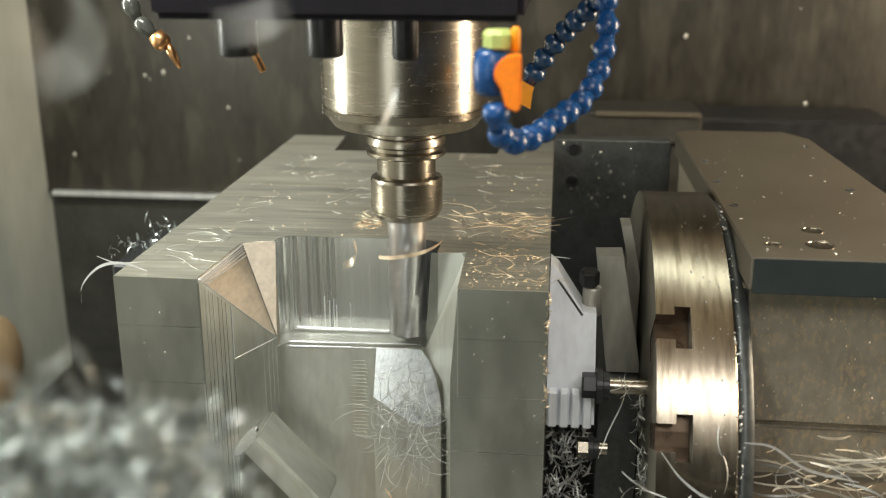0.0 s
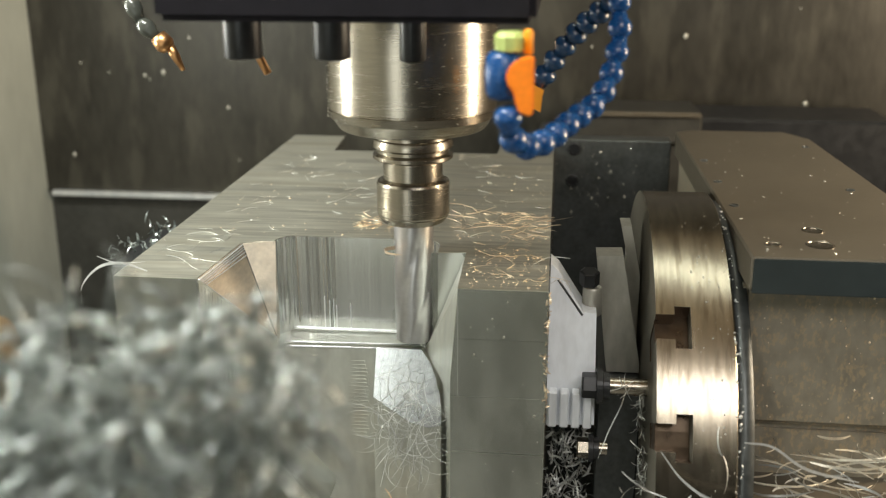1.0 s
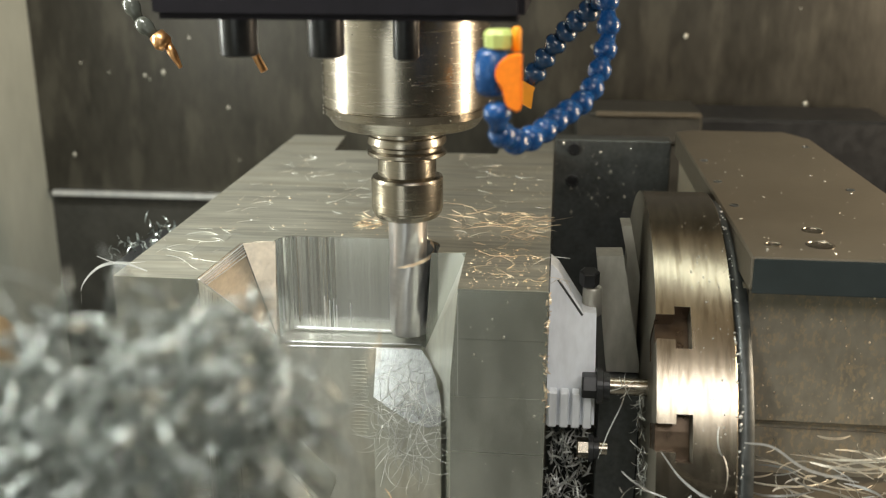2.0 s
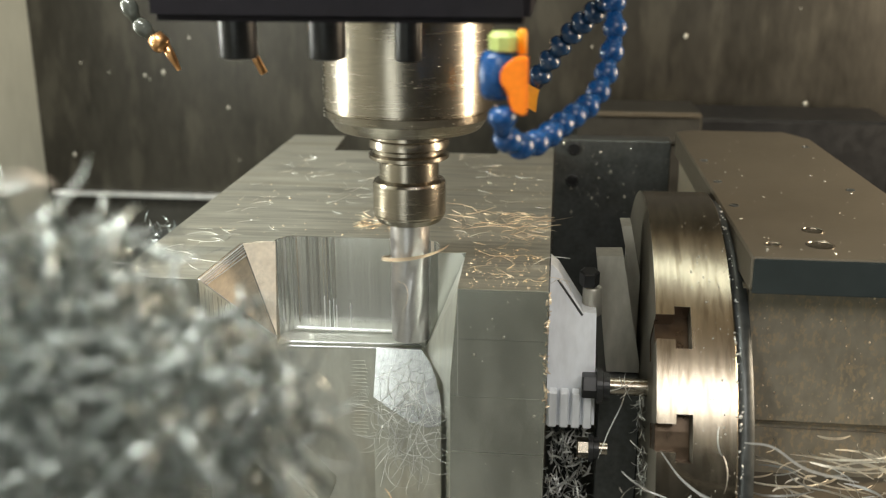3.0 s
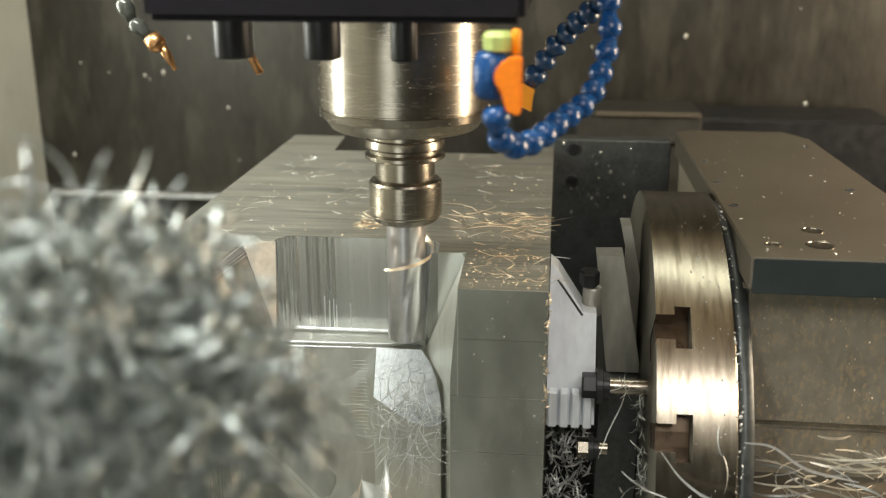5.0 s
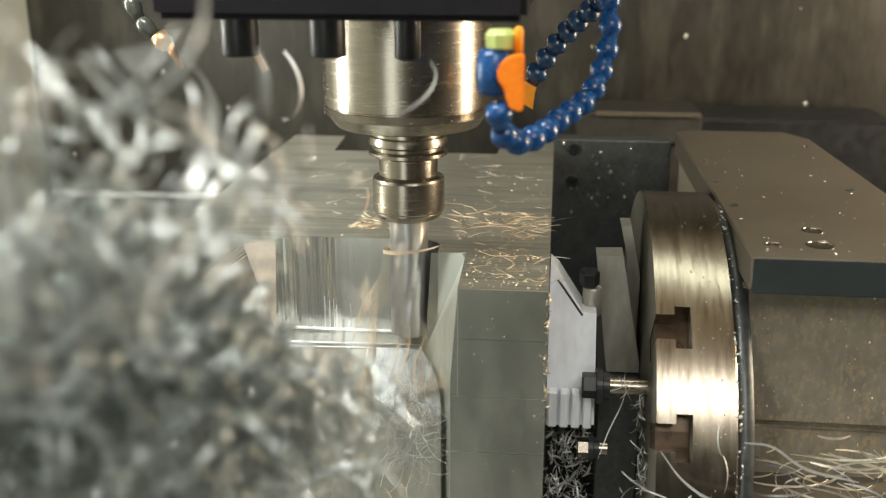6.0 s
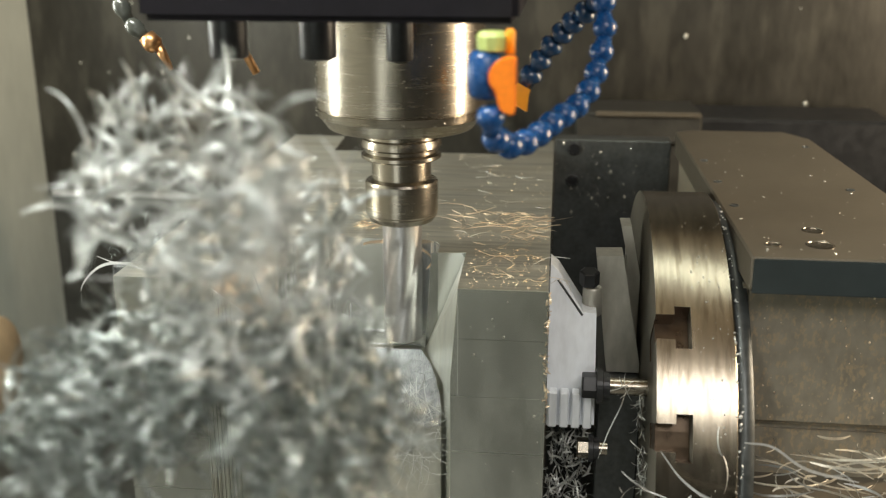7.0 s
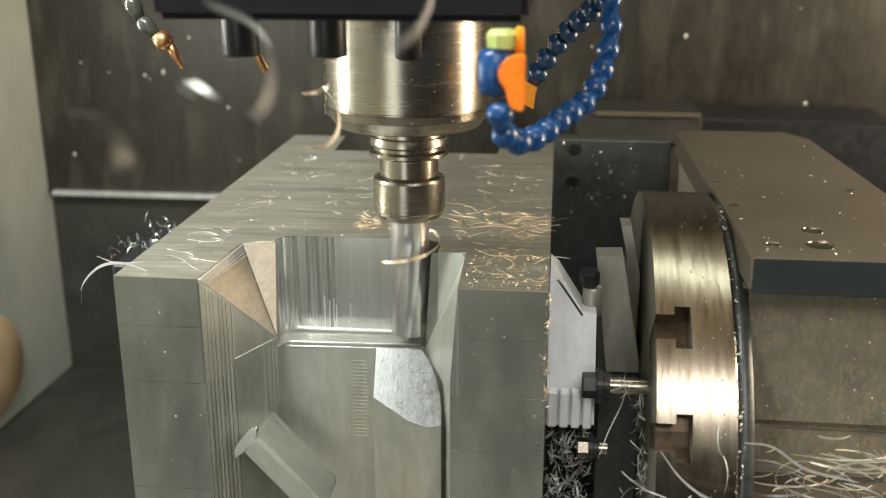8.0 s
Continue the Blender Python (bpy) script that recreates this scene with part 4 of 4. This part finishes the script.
fling(0.0, (0.10, 0.09, 0.28, 16, 4, 60), (0.04, 0.10, 0.26, 14, 3.5, 80), (0.28, 0.05, 0.36, 18, 3, 10), (0.44, 0.22, 0.50, 18, 3, 80), (0.27, 0.86, 0.34, 12, 3, 100), (0.40, 0.52, 0.75, 10, 2, 60))
fling(0.3, (0.08, 0.20, 0.36, 12, 5, 120), (0.14, 0.27, 0.50, 16, 2.5, 60), (0.24, 0.18, 0.55, 14, 3, 170), (0.29, 0.22, 0.55, 18, 3, 60), (0.31, 0.27, 0.55, 16, 3, 110), (0.45, 0.19, 0.50, 20, 3, 10), (0.37, 0.26, 0.48, 26, 3, 80), (0.62, 0.12, 0.36, 14, 4, 100), (0.43, 0.56, 0.70, 20, 3, 10))
fling(0.4, (0.26, 0.28, 0.58, 16, 2.4, 20), (0.30, 0.22, 0.60, 18, 2.4, 75), (0.33, 0.30, 0.62, 18, 2.2, 120), (0.28, 0.36, 0.60, 16, 2.4, 50), (0.36, 0.25, 0.62, 20, 2.2, 95), (0.34, 0.38, 0.64, 18, 2.2, 10), (0.39, 0.33, 0.66, 16, 2.2, 140), (0.31, 0.42, 0.60, 18, 2.2, 60))
fling(0.5, (0.20, 0.44, 0.52, 18, 2.4, 40), (0.27, 0.41, 0.56, 20, 2.4, 20), (0.33, 0.37, 0.60, 18, 2.2, 70), (0.29, 0.48, 0.58, 20, 2.2, 110), (0.36, 0.50, 0.66, 16, 2.0, 30), (0.29, 0.23, 0.48, 18, 3, 70), (0.23, 0.18, 0.55, 20, 3, 120), (0.25, 0.34, 0.50, 16, 2.5, 20), (0.43, 0.31, 0.72, 14, 3, 10), (0.40, 0.20, 0.68, 16, 2, 65), (0.37, 0.43, 0.70, 14, 2, 40), (0.23, 0.47, 0.40, 16, 3, 50))
fling(1.5, (0.22, 0.17, 0.42, 24, 4, 10), (0.27, 0.05, 0.40, 14, 3, 70), (0.37, 0.25, 0.60, 10, 3, 130))
fling(1.7, (0.29, 0.10, 0.42, 18, 3, 40), (0.62, 0.40, 0.60, 10, 3, 40))
fling(2.2, (0.20, 0.15, 0.42, 18, 3, 40), (0.30, 0.22, 0.55, 16, 3, 100), (0.42, 0.30, 0.70, 14, 3, 60), (0.12, 0.32, 0.36, 14, 4, 20))
fling(3.0, (0.03, 0.36, 0.32, 12, 3, 50), (0.46, 0.60, 0.74, 12, 1.5, 80))
fling(3.5, (0.34, 0.05, 0.42, 18, 3, 10), (0.46, 0.09, 0.46, 16, 3, 120), (0.23, 0.26, 0.50, 20, 2.5, 130), (0.11, 0.45, 0.36, 18, 3.5, 50), (0.35, 0.15, 0.55, 10, 3, 40))
fling(4.0, (0.18, 0.10, 0.345, 22, 4, 110), (0.24, 0.345, 0.33, 16, 4, 100), (0.26, 0.14, 0.55, 20, 2.5, 20), (0.34, 0.05, 0.44, 12, 3.5, 90), (0.33, 0.22, 0.72, 18, 1.5, 120), (0.39, 0.36, 0.62, 16, 3, 60),
      (0.56, 0.21, 0.48, 12, 3, 125), (0.18, 0.29, 0.62, 18, 2, 0), (0.61, 0.54, 0.66, 18, 2.5, 120), (0.06, 0.20, 0.28, 16, 4, 85))
fling(4.05, (0.05, 0.30, 0.40, 18, 3, 20), (0.12, 0.06, 0.42, 20, 3, 70), (0.10, 0.26, 0.46, 22, 3, 140), (0.15, 0.20, 0.44, 20, 3, 45), (0.21, 0.12, 0.46, 18, 3, 95), (0.24, 0.23, 0.50, 22, 3, 15),
      (0.30, 0.11, 0.50, 18, 3, 60), (0.36, 0.33, 0.60, 20, 2.5, 100), (0.29, 0.29, 0.56, 20, 2.5, 35), (0.41, 0.25, 0.60, 18, 2.5, 85), (0.02, 0.14, 0.36, 16, 3.5, 110), (0.40, 0.08, 0.46, 14, 3, 25))
fling(4.25, (0.22, 0.22, 0.55, 26, 2, 100), (0.27, 0.12, 0.52, 16, 3, 30), (0.32, 0.20, 0.52, 14, 3.5, 150), (0.36, 0.15, 0.52, 12, 3.5, 40), (0.25, 0.20, 0.55, 10, 4, 10), (0.43, 0.34, 0.66, 16, 3, 10))
fling(4.5, (0.25, 0.20, 0.62, 24, 2, 80), (0.30, 0.25, 0.64, 22, 2, 15), (0.33, 0.20, 0.62, 20, 2, 85), (0.37, 0.20, 0.60, 24, 2.5, 75), (0.27, 0.14, 0.66, 12, 2, 50), (0.16, 0.34, 0.34, 16, 4, 10), (0.47, 0.72, 0.50, 12, 3.5, 80))
fling(5.3, (0.18, 0.20, 0.40, 18, 3, 60), (0.28, 0.14, 0.48, 20, 3, 20), (0.36, 0.28, 0.60, 16, 3, 110), (0.44, 0.40, 0.72, 14, 2.5, 60))
fling(6.0, (0.02, 0.24, 0.28, 14, 4, 120), (0.20, 0.10, 0.40, 20, 3, 20), (0.24, 0.22, 0.45, 20, 4, 95), (0.30, 0.20, 0.42, 18, 3, 70), (0.28, 0.345, 0.40, 14, 3, 10), (0.34, 0.19, 0.55, 14, 3, 90), (0.47, 0.21, 0.62, 18, 3, 30), (0.41, 0.43, 0.70, 24, 2, 60))
fling(6.2, (0.43, 0.15, 0.42, 26, 4, 95), (0.33, 0.06, 0.42, 30, 3.5, 10), (0.22, 0.36, 0.38, 14, 4, 90), (0.35, 0.24, 0.50, 18, 3, 100), (0.46, 0.40, 0.66, 14, 2.5, 120), (0.37, 0.58, 0.72, 10, 3, 60))
fling(6.5, (0.27, 0.26, 0.60, 16, 2, 10), (0.58, 0.48, 0.62, 14, 3, 80), (0.41, 0.22, 0.62, 12, 3, 60), (0.52, 0.57, 0.72, 22, 2.5, 95), (0.03, 0.07, 0.40, 20, 3, 40), (0.34, 0.33, 0.72, 18, 1.5, 130))
fling(7.5, (0.05, 0.08, 0.34, 14, 1.8, 50), (0.16, 0.13, 0.42, 20, 3, 140), (0.21, 0.10, 0.42, 22, 3, 130), (0.23, 0.19, 0.42, 14, 4, 10), (0.31, 0.20, 0.55, 12, 4, 55), (0.37, 0.26, 0.64, 18, 1.5, 120), (0.08, 0.38, 0.345, 16, 4, 20))
fling(7.7, (0.16, 0.05, 0.38, 22, 3.5, 60), (0.22, 0.08, 0.40, 24, 3.5, 120), (0.25, 0.14, 0.42, 20, 3.5, 20), (0.31, 0.10, 0.44, 26, 3, 130), (0.36, 0.18, 0.46, 22, 3, 140), (0.20, 0.20, 0.42, 22, 3, 170), (0.28, 0.24, 0.48, 20, 3, 100),
      (0.11, 0.36, 0.36, 16, 3, 40), (0.12, 0.75, 0.36, 16, 3, 70), (0.45, 0.42, 0.72, 12, 2, 10))
fling(8.0, (0.22, 0.17, 0.46, 12, 4.5, 140), (0.13, 0.27, 0.34, 12, 1.4, 120), (0.30, 0.08, 0.42, 26, 3.5, 120), (0.365, 0.18, 0.68, 8, 3, 35), (0.38, 0.27, 0.72, 16, 8, 70), (0.46, 0.08, 0.40, 16, 5, 40))

def strand(points, width, label):
    """One long bent shaving lying where it fell."""
    pts = spline(points, 24)
    verts, faces = [], []
    for i, p in enumerate(pts):
        w = width * (0.3 + 0.7 * m_.sin(m_.pi * (0.05 + 0.9 * i / 24)))
        verts += [p + Vector((0, 0, -w / 2)), p + Vector((0.0, 0.2 * w, w / 2))]
    faces = [(2 * i, 2 * i + 1, 2 * i + 3, 2 * i + 2) for i in range(24)]
    ob = new("long_shaving", strip_mesh("long_shaving", verts, faces, CHIP))
    return tagged(ob, label, "metal shaving", "long shavings")


strand([(-0.2440, -0.105, 0.476), (-0.2430, -0.103, 0.492), (-0.2300, -0.099, 0.5060), (-0.2130, -0.095, 0.5085), (-0.1960, -0.090, 0.5012)], 0.0022, "long white shaving hooked over the block's corner")
strand([(-0.2400, -0.080, 0.5085), (-0.2290, -0.078, 0.5035), (-0.2180, -0.075, 0.5020), (-0.2060, -0.068, 0.5012)], 0.0010, "thin pale shaving lying on the block's corner")
strand([(0.1680, -0.150, 0.452), (0.1640, -0.158, 0.440), (0.1560, -0.160, 0.420), (0.1500, -0.158, 0.398)], 0.0014, "thin pale shaving hanging from the fixture bolt")
strand([(0.1900, -0.180, 0.418), (0.2050, -0.185, 0.400), (0.2250, -0.188, 0.388), (0.2500, -0.180, 0.384)], 0.0020, "long bent shaving caught on the faceplate")
strand([(0.2450, -0.175, 0.425), (0.2650, -0.170, 0.420), (0.2900, -0.165, 0.402), (0.3300, -0.150, 0.386)], 0.0022, "long pale shaving lying against the rotary table")
strand([(0.1120, -0.090, 0.5020), (0.1200, -0.085, 0.5050), (0.1270, -0.080, 0.4980), (0.1290, -0.078, 0.4850)], 0.0010, "thin pale shaving hanging off the block's edge")
strand([(0.0990, -0.040, 0.5010), (0.1120, -0.030, 0.5040), (0.1280, -0.028, 0.5030)], 0.0008, "thin golden shaving sticking out past the block's edge")

LOOPS = []
for arc in (3.6,):
    verts, faces = [], []
    ribbon(verts, faces, Vector((0, -0.022, 0)), Matrix(), 0.0240, arc, 0.0034, 0.018, segs=28, twist=0.8)
    ob = new("metal_shaving", strip_mesh("metal_shaving", verts, faces, CHIP_WARM))
    LOOPS.append(tagged(ob, "warm-lit curl of shaving wrapped round the end mill", "metal shaving", "flying shavings"))


# ---- motion ----
# one round of the tool's trochoidal path: (seconds, mm across, mm back)
ROUND = 2.034
STROKE = [(0.00, -16.9, 7.0), (0.05, -16.5, 6.0), (0.15, -15.2, 3.5), (0.25, -9.4, 1.0), (0.35, 0.0, 0.0), (0.45, 3.7, 1.5), (0.55, 4.4, 3.0), (0.65, 4.4, 4.5),
          (0.75, 4.0, 6.0), (0.85, 2.4, 7.5), (0.95, 0.3, 9.0), (1.05, -1.0, 10.5), (1.15, -2.7, 11.5), (1.25, -5.1, 12.5), (1.35, -6.7, 13.0), (1.45, -8.4, 13.0),
          (1.55, -10.4, 12.5), (1.65, -12.5, 12.0), (1.75, -14.2, 11.0), (1.85, -15.8, 10.0), (1.95, -16.8, 8.5), (2.034, -16.9, 7.0)]


def tool_at(t):
    u = (t - 0.65) % ROUND
    for (a, xa, ya), (b, xb, yb) in zip(STROKE, STROKE[1:]):
        if a <= u <= b:
            k = (u - a) / (b - a)
            return (xa + (xb - xa) * k) / 1000, (ya + (yb - ya) * k) / 1000 - 0.009
    return -0.0169, -0.002


def motions():
    times = [i * 0.1 for i in range(81)]
    path = [(t, *tool_at(t)) for t in times]
    for ob in [HEAD_OB, TOOL_OB, *HOSES]:
        walk(ob, [(t, pose(x, y, 0)) for t, x, y in path])
    walk(CUTTER_OB, [(t, pose(0, 0, 0, 0, 0, -80 * i)) for i, t in enumerate(times)])
    # nests: (seconds, across, down, depth, turn)
    drift = [
        [(0.0, 0.08, 1.03, 0.305, 0), (0.2, 0.14, 0.86, 0.305, 8), (0.9, 0.15, 0.84, 0.305, 14), (1.7, 0.15, 0.84, 0.305, 16), (3.0, 0.15, 0.86, 0.305, 26), (4.7, 0.16, 0.84, 0.305, 36),
         (6.2, 0.17, 0.86, 0.305, 48), (6.8, 0.17, 0.84, 0.36, 56), (7.0, 0.14, 0.80, 0.43, 70), (7.1, 0.21, 0.86, 0.46, 80), (7.2, 0.28, 0.95, 0.50, 100), (7.3, 0.36, 1.10, 0.52, 120), (7.45, 0.36, 1.6, 0.55, 150), (8.0, 0.36, 1.7, 0.55, 160)],
        [(0.0, -0.05, 1.9, 0.305, 0), (1.7, -0.05, 1.8, 0.305, 10), (2.8, 0.00, 0.72, 0.305, 30), (3.1, 0.00, 0.68, 0.305, 33), (3.5, 0.03, 0.80, 0.305, 36), (4.2, 0.05, 0.78, 0.305, 44), (4.6, 0.10, 0.66, 0.305, 50),
         (5.8, 0.10, 0.74, 0.305, 60), (6.2, 0.08, 0.60, 0.305, 64), (6.8, 0.16, 0.62, 0.34, 74), (7.0, 0.36, 0.84, 0.43, 90), (7.1, 0.34, 0.86, 0.46, 110), (7.2, 0.42, 0.95, 0.50, 130), (7.4, 0.40, 1.6, 0.55, 170), (8.0, 0.36, 1.7, 0.55, 180)],
        [(0.0, -0.6, 1.7, 0.305, 0), (4.7, -0.5, 1.3, 0.305, 20), (5.8, -0.08, 0.60, 0.255, 40), (6.2, 0.05, 0.45, 0.255, 70), (6.6, 0.08, 0.53, 0.31, 95), (6.8, 0.13, 0.40, 0.37, 105),
         (7.0, 0.205, 0.38, 0.42, 125), (7.1, 0.27, 0.55, 0.44, 145), (7.2, 0.35, 0.80, 0.46, 170), (7.3, 0.40, 1.02, 0.48, 195), (7.4, 0.38, 1.5, 0.55, 220), (8.0, 0.36, 1.6, 0.60, 250)],
        [(0.0, 0.30, 2.0, 0.40, 0), (5.2, 0.30, 1.9, 0.40, 20), (5.8, 0.26, 0.98, 0.38, 30), (6.2, 0.26, 0.88, 0.38, 40), (6.6, 0.28, 0.80, 0.40, 60), (6.8, 0.27, 0.74, 0.42, 75),
         (7.0, 0.30, 0.56, 0.43, 95), (7.1, 0.28, 0.72, 0.47, 120), (7.2, 0.36, 0.92, 0.49, 150), (7.3, 0.40, 1.08, 0.50, 180), (7.4, 0.38, 1.5, 0.55, 210), (8.0, 0.36, 1.6, 0.58, 240)],
    ]
    # whirls: down in the slot, up round the tool, gone again
    for ob, t0 in zip(WHIRLS, (4.45, 6.45, 0.45)):
        low, high, far = Vector((-0.02, -0.13, 0.26)), Vector((-0.018, -0.040, 0.485)), Vector((-0.03, -0.14, 0.24))
        rows = [(0.0, low, 0), (t0 - 0.65, low, 0)] if t0 > 0.65 else [(0.0, low, 60)]
        rows += [(t0 - 0.40 + 0.1 * i, high + Vector((0.006 - 0.005 * i, -0.002 * i, -0.025 + 0.012 * min(i, 3) - 0.006 * max(0, i - 4))), 70 * i + 70) for i in range(7)]
        rows += [(t0 + 0.4, far, 540), (8.0, far, 540)]
        walk(ob, [(t, Matrix.Translation(p) @ pose(0, 0, 0, 0, 0, -a)) for t, p, a in rows])
    rest = Vector((0.002, -0.078, 0.374))
    walk(WIRES, [(0.0, pose(*rest)), (7.0, pose(*rest)), (7.2, pose(0.0, -0.12, 0.36, 10, 0, 30)), (7.4, pose(0.0, -0.16, 0.22, 20, 0, 60)), (8.0, pose(0.0, -0.16, 0.16, 20, 0, 60))])
    # flying shavings: each waits in the slot, is flung past one place at one moment, and ends in the pan
    for i, (ob, t, place) in enumerate(FLYING):
        rng = random.Random(500 + i)
        wait = Vector((rng.uniform(-0.05, 0.02), -0.125, rng.uniform(0.22, 0.30)))
        way = (place - Vector((-0.01, -0.02, 0.46))).normalized()
        reach = 0.045 if (place - EYE).length > 0.5 else 0.11
        past = place + way * reach
        gone = Vector((-0.62, -0.75 - 0.004 * i, 0.55 + 0.002 * i))
        rows = [(t - 0.40, wait), (t - 0.10, place - way * reach), (t, place), (t + 0.10, past), (t + 0.40, gone)]
        rows = [r for r in rows if 0 < r[0] < SECONDS]
        first = wait if t > 0.15 else (rows[0][1] if t > 0 else place)
        spin = [rng.uniform(-60, 60) for _ in range(3)]
        keyed = []
        for when, p in [(0.0, first)] + rows + ([(SECONDS, gone)] if t < 7.9 else [(SECONDS, place)] if t >= 8.0 else [(SECONDS, past)]):
            k = (when - t) * 1.2
            k = max(-0.5, min(0.5, k))
            keyed.append((when, Matrix.Translation(p) @ pose(0, 0, 0, *[a * k for a in spin])))
        walk(ob, keyed)
    # the loop of shavings riding on the end mill
    for i, ob in enumerate(LOOPS):
        walk(ob, [(t, pose(x, y, 0.4965 - 0.012 * i, 0, 0, -85 * j - 120 * i)) for j, (t, x, y) in enumerate(path)])
    for ob, rows in zip(NESTS, drift):
        walk(ob, [(t, Matrix.Translation(eye_point(px, py, d)) @ pose(0, 0, 0, a * 0.3, 0, a)) for t, px, py, d, a in rows])


motions()
